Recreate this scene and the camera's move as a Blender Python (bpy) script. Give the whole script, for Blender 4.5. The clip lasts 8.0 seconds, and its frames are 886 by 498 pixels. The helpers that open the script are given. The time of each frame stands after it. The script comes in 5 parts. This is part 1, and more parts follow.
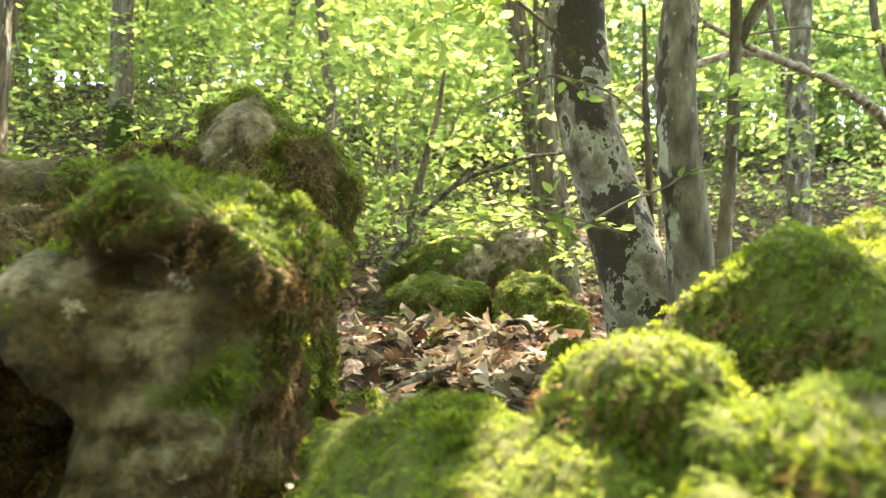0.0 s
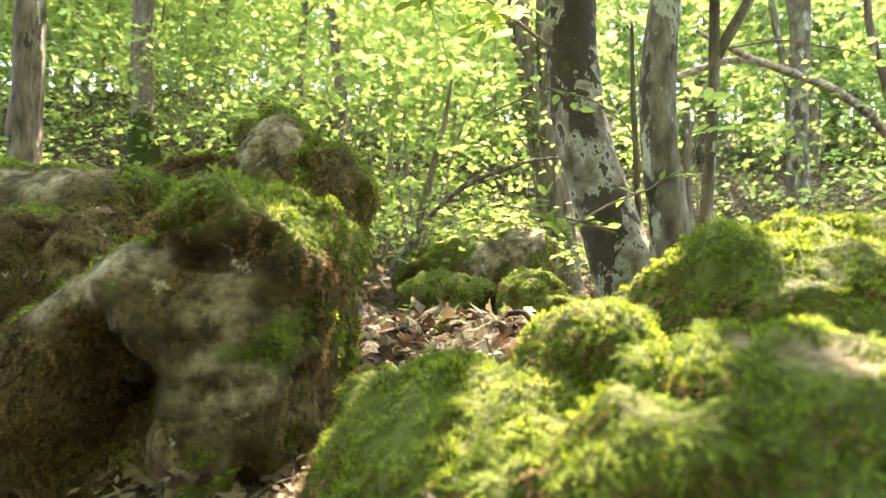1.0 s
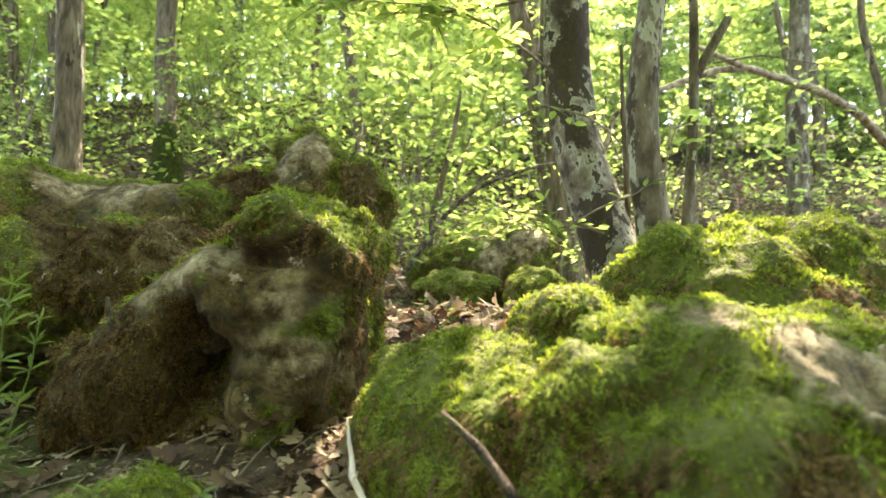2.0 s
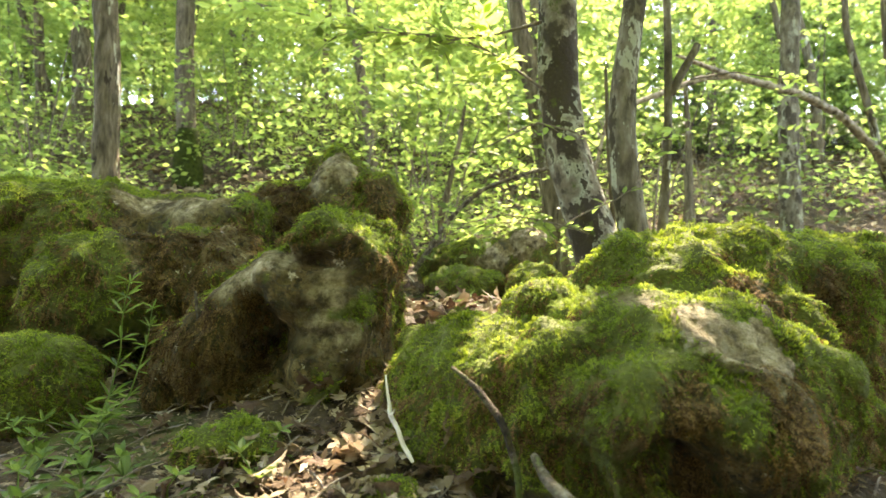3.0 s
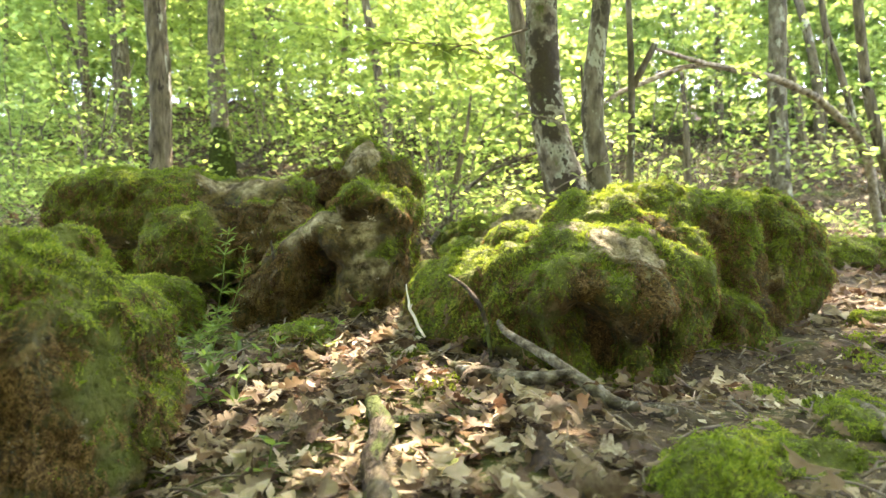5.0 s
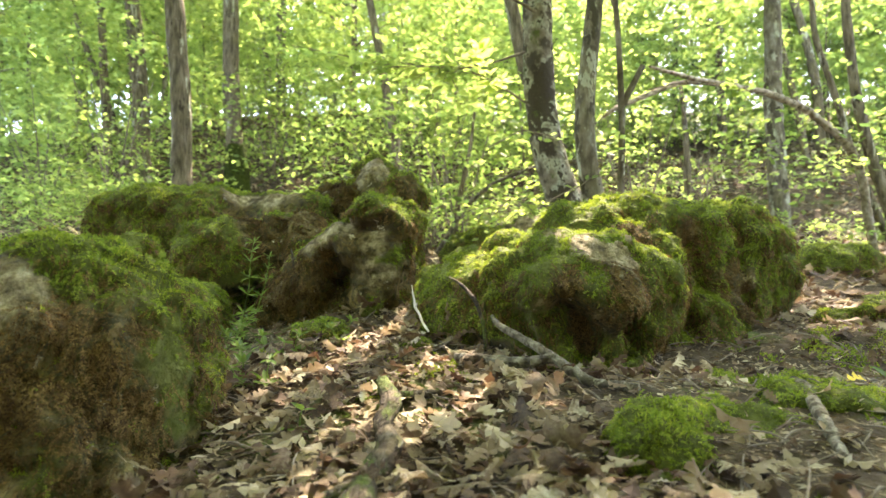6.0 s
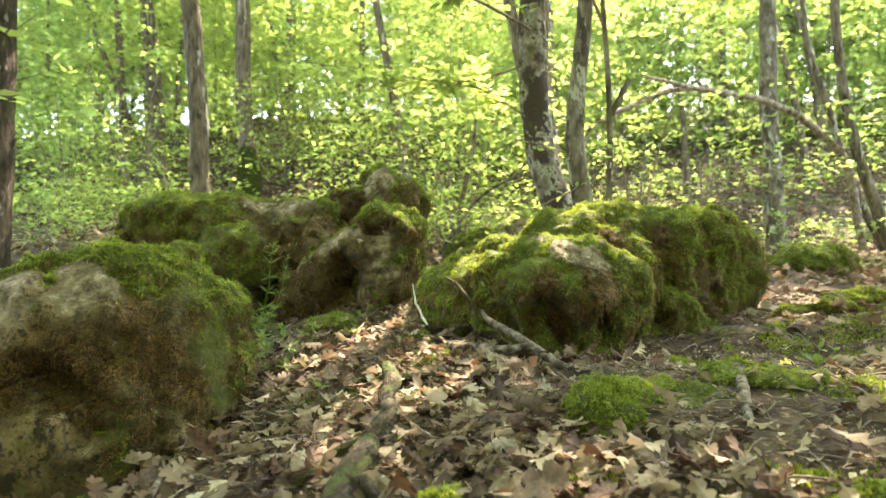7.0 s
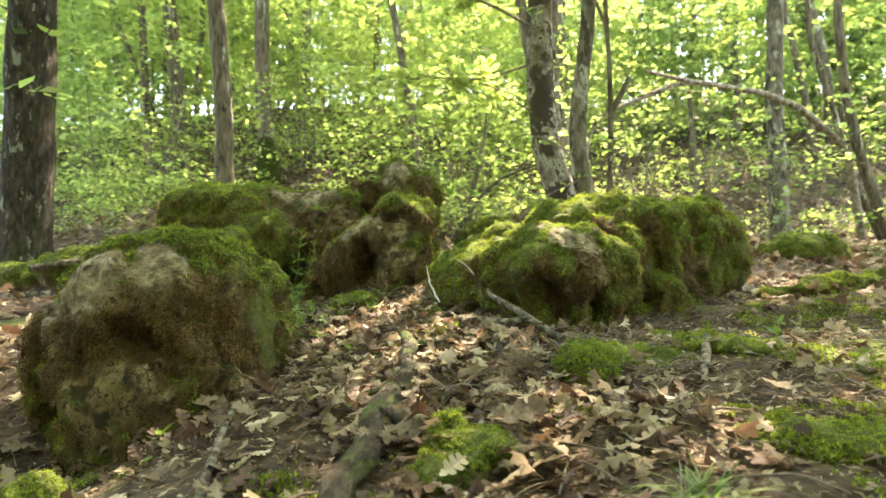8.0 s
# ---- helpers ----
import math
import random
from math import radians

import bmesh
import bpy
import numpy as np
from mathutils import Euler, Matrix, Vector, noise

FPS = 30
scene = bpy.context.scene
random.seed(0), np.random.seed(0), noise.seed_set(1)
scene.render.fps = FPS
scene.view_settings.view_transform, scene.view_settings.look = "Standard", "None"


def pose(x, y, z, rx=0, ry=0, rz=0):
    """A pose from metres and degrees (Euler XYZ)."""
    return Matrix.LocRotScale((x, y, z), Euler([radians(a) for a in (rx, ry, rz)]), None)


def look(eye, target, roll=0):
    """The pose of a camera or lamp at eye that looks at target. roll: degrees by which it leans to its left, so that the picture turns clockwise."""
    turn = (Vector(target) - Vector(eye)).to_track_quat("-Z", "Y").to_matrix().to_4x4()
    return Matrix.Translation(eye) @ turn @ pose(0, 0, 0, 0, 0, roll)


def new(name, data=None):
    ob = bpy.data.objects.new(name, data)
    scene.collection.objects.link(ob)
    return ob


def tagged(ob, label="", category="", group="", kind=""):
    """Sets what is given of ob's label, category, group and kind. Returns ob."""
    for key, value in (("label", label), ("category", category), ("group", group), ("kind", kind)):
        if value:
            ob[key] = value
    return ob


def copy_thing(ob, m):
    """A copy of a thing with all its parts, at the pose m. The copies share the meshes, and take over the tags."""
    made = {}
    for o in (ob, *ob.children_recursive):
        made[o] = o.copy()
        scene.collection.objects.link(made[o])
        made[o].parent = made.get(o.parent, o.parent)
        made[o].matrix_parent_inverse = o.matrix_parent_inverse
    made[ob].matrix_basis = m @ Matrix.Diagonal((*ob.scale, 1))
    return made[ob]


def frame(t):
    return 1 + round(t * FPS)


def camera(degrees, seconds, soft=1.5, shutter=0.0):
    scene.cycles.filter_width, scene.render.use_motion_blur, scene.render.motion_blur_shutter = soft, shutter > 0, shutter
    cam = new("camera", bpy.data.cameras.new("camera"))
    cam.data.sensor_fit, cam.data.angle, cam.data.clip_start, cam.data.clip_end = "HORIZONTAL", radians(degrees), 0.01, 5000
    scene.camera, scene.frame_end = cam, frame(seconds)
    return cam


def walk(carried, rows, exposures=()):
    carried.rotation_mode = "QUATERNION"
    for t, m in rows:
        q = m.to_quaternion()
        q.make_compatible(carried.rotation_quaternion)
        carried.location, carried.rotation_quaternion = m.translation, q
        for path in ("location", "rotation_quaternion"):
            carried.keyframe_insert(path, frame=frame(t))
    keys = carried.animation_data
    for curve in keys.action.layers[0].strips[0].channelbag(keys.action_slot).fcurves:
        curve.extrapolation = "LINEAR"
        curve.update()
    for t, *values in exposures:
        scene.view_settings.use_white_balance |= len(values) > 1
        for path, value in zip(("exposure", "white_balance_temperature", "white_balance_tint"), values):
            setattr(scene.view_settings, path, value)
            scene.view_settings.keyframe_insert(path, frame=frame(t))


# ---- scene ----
cam = camera(72.0, 8.0)
PATH = [
    (0, (0.012, -0.054, 0.371), (-0.079, 1.942, 0.457), 1.3),
    (0.5, (0.019, -0.129, 0.359), (-0.087, 1.867, 0.448), 1.2),
    (1, (0.029, -0.22, 0.35), (-0.093, 1.774, 0.442), 1.1),
    (1.5, (0.036, -0.322, 0.343), (-0.103, 1.671, 0.437), 0.9),
    (2.8, (0.063, -0.669, 0.333), (-0.122, 1.321, 0.419), 0.3),
    (3, (0.067, -0.734, 0.34), (-0.117, 1.256, 0.417), 0.1),
    (3.5, (0.088, -0.88, 0.332), (-0.101, 1.11, 0.398), -0.3),
    (4, (0.117, -1.021, 0.285), (-0.074, 0.969, 0.35), -0.5),
    (4.5, (0.141, -1.133, 0.239), (-0.074, 0.854, 0.296), -0.8),
    (4.7, (0.149, -1.18, 0.23), (-0.08, 0.806, 0.277), -1.0),
    (5.8, (0.205, -1.4, 0.19), (-0.07, 0.579, 0.275), -1.8),
    (6, (0.211, -1.443, 0.19), (-0.065, 0.536, 0.282), -1.7),
    (6.5, (0.242, -1.552, 0.194), (-0.048, 0.425, 0.288), -1.9),
    (7, (0.28, -1.673, 0.196), (-0.023, 0.303, 0.281), -1.8),
    (7.5, (0.305, -1.795, 0.19), (-0.015, 0.178, 0.259), -1.6),
    (8, (0.322, -1.915, 0.176), (-0.022, 0.054, 0.225), -1.5),
]
cam.data.dof.use_dof, cam.data.dof.focus_distance, cam.data.dof.aperture_fstop = True, 1.45, 4.6
walk(cam, [(t, look(eye, target, roll)) for t, eye, target, roll in PATH], [(0, 4.48, 7650, 22), (0.5, 4.58, 7650, 23), (1.5, 4.46, 7550, 24), (3.5, 4.38, 7850, 19), (4, 4.67, 7850, 23), (4.5, 4.71, 7650, 24), (6, 4.48, 7650, 21), (7, 4.50, 7850, 21), (8, 4.37, 7900, 19)])

# ---- world, sun ----
SUN_DIR = Vector((0.22, 0.72, 1.0)).normalized()      # towards the sun
world = bpy.data.worlds.new("sky")
scene.world = world
world.use_nodes = True
wn = world.node_tree
sky = wn.nodes.new("ShaderNodeTexSky")
sky.sky_type, sky.sun_disc = 'NISHITA', False
sky.sun_elevation = math.asin(SUN_DIR.z)
sky.sun_rotation = math.atan2(SUN_DIR.x, SUN_DIR.y)
wn.links.new(sky.outputs[0], wn.nodes["Background"].inputs[0])
wn.nodes["Background"].inputs[1].default_value = 0.15
sun = new("sun", bpy.data.lights.new("sun", 'SUN'))
sun.data.energy, sun.data.angle, sun.data.color = 2.35, radians(0.6), (1.0, 0.93, 0.80)
sun.matrix_world = look(SUN_DIR * 30, (0, 0, 0))

# ---- vector noise and mesh helpers ----
RNG = np.random.default_rng(7)


def hash01(i, j, k, seed):
    h = (i * 374761393 + j * 668265263 + k * 1274126177 + seed * 974711) & 0x7FFFFFFF
    h = ((h ^ (h >> 13)) * 1103515245) & 0x7FFFFFFF
    return ((h ^ (h >> 16)) & 0xFFFF) / 65535.0


def vnoise(p, scale=1.0, seed=0):
    """Smooth value noise, -1 to 1, of points (n, 3)."""
    q = np.asarray(p, float) * scale
    b = np.floor(q).astype(np.int64)
    f = q - b
    f = f * f * (3 - 2 * f)
    out = 0
    for dx in (0, 1):
        for dy in (0, 1):
            for dz in (0, 1):
                w = (f[:, 0] if dx else 1 - f[:, 0]) * (f[:, 1] if dy else 1 - f[:, 1]) * (f[:, 2] if dz else 1 - f[:, 2])
                out = out + w * hash01(b[:, 0] + dx, b[:, 1] + dy, b[:, 2] + dz, seed)
    return out * 2 - 1


def fbm(p, scale, octaves=4, seed=0):
    out, amp = 0, 1.0
    for o in range(octaves):
        out = out + amp * vnoise(p, scale * 2 ** o, seed + o)
        amp *= 0.5
    return out / 1.9


def ramp01(v, lo, hi):
    u = np.clip((np.asarray(v, float) - lo) / (hi - lo), 0, 1)
    return u * u * (3 - 2 * u)


def unit(v):
    return v / np.maximum(np.linalg.norm(v, axis=-1, keepdims=True), 1e-9)


def mesh_of(name, v, f, material=None, smooth=True):
    """A mesh from arrays of vertices (n, 3) and faces (m, 3 or 4)."""
    me = bpy.data.meshes.new(name)
    v, f = np.asarray(v, np.float32), np.asarray(f, np.int32)
    k = f.shape[1]
    me.vertices.add(len(v))
    me.vertices.foreach_set("co", v.ravel())
    me.loops.add(f.size)
    me.loops.foreach_set("vertex_index", f.ravel())
    me.polygons.add(len(f))
    me.polygons.foreach_set("loop_start", np.arange(0, f.size, k, dtype=np.int32))
    me.polygons.foreach_set("use_smooth", np.full(len(f), smooth))
    me.update(calc_edges=True)
    if material:
        me.materials.append(material)
    return me


def stamp(tv, tf, pos, along, up, scale):
    """Copies of a small template (x along, z up) at many places, in one array."""
    along = unit(along)
    side = unit(np.cross(up, along))
    nrm = np.cross(along, side)
    s = np.broadcast_to(np.asarray(scale, float).reshape(-1, 1, 1) if np.ndim(scale) else np.full((1, 1, 1), scale), (len(pos), 1, 1))
    v = pos[:, None] + s * (tv[None, :, 0:1] * along[:, None] + tv[None, :, 1:2] * side[:, None] + tv[None, :, 2:3] * nrm[:, None])
    f = tf[None] + (np.arange(len(pos)) * len(tv))[:, None, None]
    return v.reshape(-1, 3), f.reshape(-1, tf.shape[1])


def join(pieces):
    vs, fs, n = [], [], 0
    for v, f in pieces:
        vs.append(v)
        fs.append(np.asarray(f) + n)
        n += len(v)
    return np.concatenate(vs), np.concatenate(fs)


def part(name, me, parent, label=""):
    ob = new(name, me)
    ob.parent = parent
    return tagged(ob, label)


def tube(points, radii, sides=12, rough=0.0, seed=0, fine=0.02, cap=True):
    """A bent, tapered, slightly uneven limb as triangles."""
    pts, rad = np.asarray(points, float), np.asarray(radii, float)
    seg = np.r_[0, np.cumsum(np.linalg.norm(np.diff(pts, axis=0), axis=1))]
    n = max(4, int(seg[-1] / fine) + 1)
    s = np.linspace(0, seg[-1], n)
    # smooth the polyline by a cubic through the points
    c = np.stack([np.interp(s, seg, pts[:, i]) for i in range(3)], 1)
    w = max(1, int(n / (len(pts) * 2.5)))
    if n > 8 and w > 1:
        ker = np.hanning(2 * w + 3)[1:-1]
        ker /= ker.sum()
        pad = len(ker) // 2
        for i in range(3):
            a, b = c[0, i], c[-1, i]
            ext = np.r_[2 * a - c[pad:0:-1, i], c[:, i], 2 * b - c[-2:-pad - 2:-1, i]]
            c[:, i] = np.convolve(ext, ker, 'valid')[:n]
    r = np.interp(s, seg, rad)
    tan = unit(np.gradient(c, axis=0))
    ref = np.array([0.3, 1.0, 0.1]) if abs(tan[:, 1]).mean() < 0.8 else np.array([1.0, 0.2, 0.1])
    u = unit(np.cross(tan, ref))
    w2 = np.cross(tan, u)
    a = np.linspace(0, 2 * np.pi, sides, endpoint=False)
    ring = u[:, None] * np.cos(a)[None, :, None] + w2[:, None] * np.sin(a)[None, :, None]
    v = c[:, None] + ring * r[:, None, None]
    flat = v.reshape(-1, 3)
    if rough:
        base = r.repeat(sides)[:, None]
        d = fbm(flat * np.array([1, 1, 0.45]), 0.9 / max(r.mean(), 0.004), 3, seed)[:, None]
        flat = flat + ring.reshape(-1, 3) * d * base * rough
    i, j = np.meshgrid(np.arange(n - 1), np.arange(sides), indexing='ij')
    p, q = i * sides + j, i * sides + (j + 1) % sides
    f = np.concatenate([np.stack([p, q, q + sides], -1).reshape(-1, 3), np.stack([p, q + sides, p + sides], -1).reshape(-1, 3)])
    if cap:
        flat = np.concatenate([flat, c[:1], c[-1:]])
        k = np.arange(sides)
        f = np.concatenate([f, np.stack([np.full(sides, n * sides), (k + 1) % sides, k], 1),
                            np.stack([np.full(sides, n * sides + 1), (n - 1) * sides + k, (n - 1) * sides + (k + 1) % sides], 1)])
    return flat, f


# ---- materials ----
def surface(name, stops, scale=8.0, by="noise", rough=0.85, spec=0.25, through_light=0.0, bump=(), patches=(), attr=(), stretch=None, glow=1.9, spread=0.75, seams=None):
    """A procedural material: a colour ramp led by noise, by each island or by each object, with patches of other colours,
    a mask attribute that swaps in another colour, bump at several scales and light that shines through."""
    m = bpy.data.materials.new(name)
    m.use_nodes = True
    t = m.node_tree
    N, L = t.nodes, t.links
    bsdf = N["Principled BSDF"]
    geo = N.new("ShaderNodeTexCoord")
    coord = geo.outputs["Object"]
    if stretch:
        mp = N.new("ShaderNodeMapping")
        mp.inputs["Scale"].default_value = stretch
        L.new(coord, mp.inputs[0])
        coord = mp.outputs[0]

    def noise_at(sc, detail=4.0, rough_=0.6):
        n = N.new("ShaderNodeTexNoise")
        n.inputs["Scale"].default_value, n.inputs["Detail"].default_value, n.inputs["Roughness"].default_value = sc, detail, rough_
        L.new(coord, n.inputs["Vector"])
        return n.outputs["Fac"]

    def mixed(fac, a, b):
        x = N.new("ShaderNodeMix")
        x.data_type = 'RGBA'
        for val, sock in ((fac, x.inputs[0]), (a, x.inputs[6]), (b, x.inputs[7])):
            if isinstance(val, tuple):
                sock.default_value = (*val, 1)
            else:
                L.new(val, sock)
        return x.outputs[2]

    def ramped(fac, items):
        r = N.new("ShaderNodeValToRGB")
        while len(r.color_ramp.elements) < len(items):
            r.color_ramp.elements.new(0.5)
        for e, (pos, c) in zip(r.color_ramp.elements, items):
            e.position, e.color = pos, (*c, 1)
        L.new(fac, r.inputs[0])
        return r.outputs[0]

    lead = noise_at(scale)
    if by != "noise":
        own = N.new("ShaderNodeNewGeometry").outputs["Random Per Island"] if by == "island" else N.new("ShaderNodeObjectInfo").outputs["Random"]
        x = N.new("ShaderNodeMath")
        x.operation = 'MULTIPLY_ADD'
        L.new(lead, x.inputs[0])
        x.inputs[1].default_value = 0.9
        sub = N.new("ShaderNodeMath")
        sub.operation = 'MULTIPLY_ADD'
        L.new(own, sub.inputs[0])
        sub.inputs[1].default_value, sub.inputs[2].default_value = spread, 0.05 - 0.5 * spread
        L.new(sub.outputs[0], x.inputs[2])
        lead = x.outputs[0]
    col = ramped(lead, stops)
    for sc, lo, hi, c in patches:
        col = mixed(ramped(noise_at(sc, 5.0, 0.65), [(lo, (0, 0, 0)), (hi, (1, 1, 1))]), col, c)
    if seams:
        warp = N.new("ShaderNodeVectorMath")
        warp.operation = 'MULTIPLY_ADD'
        n = N.new("ShaderNodeTexNoise")
        n.inputs["Scale"].default_value = seams[0] * 1.5
        L.new(coord, n.inputs["Vector"])
        L.new(n.outputs["Color"], warp.inputs[0])
        warp.inputs[1].default_value = (0.9 / seams[0],) * 3
        L.new(coord, warp.inputs[2])
        vor = N.new("ShaderNodeTexVoronoi")
        vor.feature = 'DISTANCE_TO_EDGE'
        vor.inputs["Scale"].default_value = seams[0]
        L.new(warp.outputs[0], vor.inputs["Vector"])
        col = mixed(ramped(vor.outputs["Distance"], [(0.0, (1, 1, 1)), (seams[1], (0, 0, 0))]), col, seams[2])
    for mask, tones, fine_scale in attr:
        at = N.new("ShaderNodeAttribute")
        at.attribute_name = mask
        col = mixed(at.outputs["Fac"], col, ramped(noise_at(fine_scale, 6.0, 0.7), tones))
    L.new(col, bsdf.inputs["Base Color"])
    bsdf.inputs["Roughness"].default_value = rough
    bsdf.inputs["Specular IOR Level"].default_value = spec
    last = None
    for sc, dist in bump:
        b = N.new("ShaderNodeBump")
        b.inputs["Strength"].default_value, b.inputs["Distance"].default_value = 1.0, dist
        L.new(noise_at(sc, 6.0), b.inputs["Height"])
        if last:
            L.new(last, b.inputs["Normal"])
        last = b.outputs[0]
    if last:
        L.new(last, bsdf.inputs["Normal"])
    if through_light:
        tr = N.new("ShaderNodeBsdfTranslucent")
        hs = N.new("ShaderNodeHueSaturation")
        hs.inputs["Hue"].default_value, hs.inputs["Saturation"].default_value, hs.inputs["Value"].default_value = 0.485, 1.05, glow
        L.new(col, hs.inputs["Color"])
        L.new(hs.outputs[0], tr.inputs[0])
        mx = N.new("ShaderNodeMixShader")
        mx.inputs[0].default_value = through_light
        L.new(bsdf.outputs[0], mx.inputs[1])
        L.new(tr.outputs[0], mx.inputs[2])
        L.new(mx.outputs[0], N["Material Output"].inputs[0])
    return m


MOSS_COLS = [(0.15, (0.048, 0.070, 0.012)), (0.45, (0.096, 0.148, 0.022)), (0.65, (0.150, 0.204, 0.030)), (0.9, (0.25, 0.275, 0.055))]
BROWN_COLS = [(0.2, (0.032, 0.019, 0.009)), (0.45, (0.072, 0.046, 0.019)), (0.65, (0.110, 0.076, 0.028)), (0.9, (0.18, 0.125, 0.05))]
M_MOSS = surface("moss_frond", MOSS_COLS, 7.0, "island", 0.85, 0.1, 0.4, spread=0.5)
M_BROWN = surface("withered_moss", BROWN_COLS, 6.0, "island", 0.9, 0.1, 0.25)
STONE = [(0.36, (0.032, 0.021, 0.009)), (0.47, (0.094, 0.066, 0.026)), (0.57, (0.172, 0.130, 0.060)), (0.70, (0.31, 0.26, 0.155))]
STONE_PALE = [(0.36, (0.038, 0.030, 0.014)), (0.44, (0.092, 0.075, 0.037)), (0.52, (0.162, 0.135, 0.078)), (0.60, (0.225, 0.195, 0.12)), (0.72, (0.36, 0.325, 0.23))]
M_STONE = surface("limestone", STONE, 9.0, "noise", 0.9, 0.2, 0, ((9.0, 0.035), (28.0, 0.022), (70.0, 0.008), (160.0, 0.003)),
                  ((6.0, 0.47, 0.60, (0.075, 0.064, 0.022)), (15.0, 0.54, 0.62, (0.036, 0.031, 0.015)), (24.0, 0.62, 0.66, (0.06, 0.08, 0.018)), (40.0, 0.58, 0.64, (0.04, 0.036, 0.02)), (26.0, 0.64, 0.70, (0.40, 0.37, 0.29)), (70.0, 0.58, 0.62, (0.03, 0.024, 0.012)), (130.0, 0.58, 0.64, (0.03, 0.025, 0.014))),
                  (("crust", STONE_PALE, 30.0), ("moss", [(0.3, (0.038, 0.046, 0.010)), (0.7, (0.095, 0.115, 0.02))], 30.0)), seams=(4.5, 0.012, (0.06, 0.05, 0.03)))
SOIL = [(0.3, (0.022, 0.016, 0.011)), (0.5, (0.05, 0.037, 0.024)), (0.7, (0.10, 0.076, 0.048))]
M_SOIL = surface("forest_soil", SOIL, 14.0, "noise", 0.95, 0.1, 0, ((9.0, 0.03), (60.0, 0.01)),
                 ((1.3, 0.56, 0.66, (0.07, 0.10, 0.02)), (40.0, 0.58, 0.68, (0.26, 0.20, 0.13))))
LEAF_DEAD = [(0.1, (0.028, 0.017, 0.010)), (0.3, (0.070, 0.042, 0.022)), (0.55, (0.127, 0.096, 0.055)), (0.78, (0.213, 0.176, 0.109)), (0.98, (0.385, 0.342, 0.24))]
M_DEAD = surface("dead_oak_leaf", LEAF_DEAD, 9.0, "object", 0.7, 0.3, 0.2, ((45.0, 0.004),))
M_DEAD_LOOSE = surface("dead_leaf_loose", LEAF_DEAD, 9.0, "island", 0.75, 0.25, 0.2)
LEAF_COLS = [(0.1, (0.036, 0.063, 0.018)), (0.4, (0.081, 0.124, 0.035)), (0.7, (0.119, 0.166, 0.046)), (0.95, (0.164, 0.204, 0.064))]
M_LEAF = surface("beech_leaf", LEAF_COLS, 0.9, "island", 0.55, 0.25, 0.68, glow=2.85, spread=0.5)
M_HERB = surface("herb_leaf", [(0.2, (0.04, 0.085, 0.014)), (0.8, (0.11, 0.17, 0.035))], 8.0, "island", 0.5, 0.35, 0.4)
BARK = [(0.36, (0.042, 0.034, 0.022)), (0.42, (0.105, 0.09, 0.062)), (0.50, (0.15, 0.135, 0.098)), (0.54, (0.22, 0.222, 0.165)), (0.66, (0.29, 0.297, 0.225))]
M_BARK = surface("blotched_bark", BARK, 13.0, "noise", 0.9, 0.2, 0, ((30.0, 0.008), (110.0, 0.003)),
                 ((5.5, 0.515, 0.535, (0.036, 0.028, 0.018)), (13.0, 0.565, 0.58, (0.04, 0.032, 0.02)), (28.0, 0.60, 0.63, (0.045, 0.037, 0.024)), (9.0, 0.63, 0.68, (0.055, 0.07, 0.018)), (80.0, 0.62, 0.68, (0.08, 0.07, 0.05))), stretch=(1, 1, 0.85))
M_BARK_PLAIN = surface("scaly_bark", [(0.34, (0.04, 0.032, 0.02)), (0.46, (0.085, 0.072, 0.048)), (0.56, (0.13, 0.116, 0.082)), (0.68, (0.19, 0.178, 0.134))], 17.0, "noise", 0.9, 0.2, 0, ((24.0, 0.012), (90.0, 0.004)),
                       ((11.0, 0.58, 0.60, (0.24, 0.245, 0.18)), (9.0, 0.56, 0.59, (0.04, 0.033, 0.021)), (60.0, 0.60, 0.66, (0.055, 0.046, 0.03))), stretch=(1, 1, 0.45))
M_BARK_FAR = surface("brown_bark", [(0.33, (0.045, 0.036, 0.022)), (0.5, (0.105, 0.086, 0.056)), (0.68, (0.18, 0.152, 0.105))], 34.0, "noise", 0.95, 0.15, 0, ((26.0, 0.03), (70.0, 0.01)),
                     ((10.0, 0.59, 0.61, (0.29, 0.285, 0.21)), (14.0, 0.60, 0.63, (0.035, 0.027, 0.018)), (5.0, 0.58, 0.66, (0.05, 0.06, 0.02))), stretch=(1, 1, 0.22))
M_BARK_DARK = surface("dark_bark", [(0.33, (0.012, 0.009, 0.006)), (0.5, (0.030, 0.024, 0.016)), (0.68, (0.060, 0.05, 0.035))], 30.0, "noise", 0.95, 0.15, 0, ((20.0, 0.03), (70.0, 0.01)),
                      ((9.0, 0.60, 0.63, (0.15, 0.155, 0.115)), (24.0, 0.62, 0.66, (0.12, 0.12, 0.09)), (5.0, 0.58, 0.66, (0.03, 0.04, 0.012))), stretch=(1, 1, 0.4))
M_MOSSY_BARK = surface("mossy_bark", [(0.3, (0.015, 0.022, 0.005)), (0.7, (0.05, 0.065, 0.012))], 30.0, "noise", 0.95, 0.1, 0, ((30.0, 0.03), (90.0, 0.01)))
M_TWIG = surface("twig_wood", [(0.3, (0.07, 0.055, 0.04)), (0.7, (0.20, 0.17, 0.13))], 40.0, "noise", 0.9, 0.2, 0, ((120.0, 0.003),), stretch=(1, 1, 1))
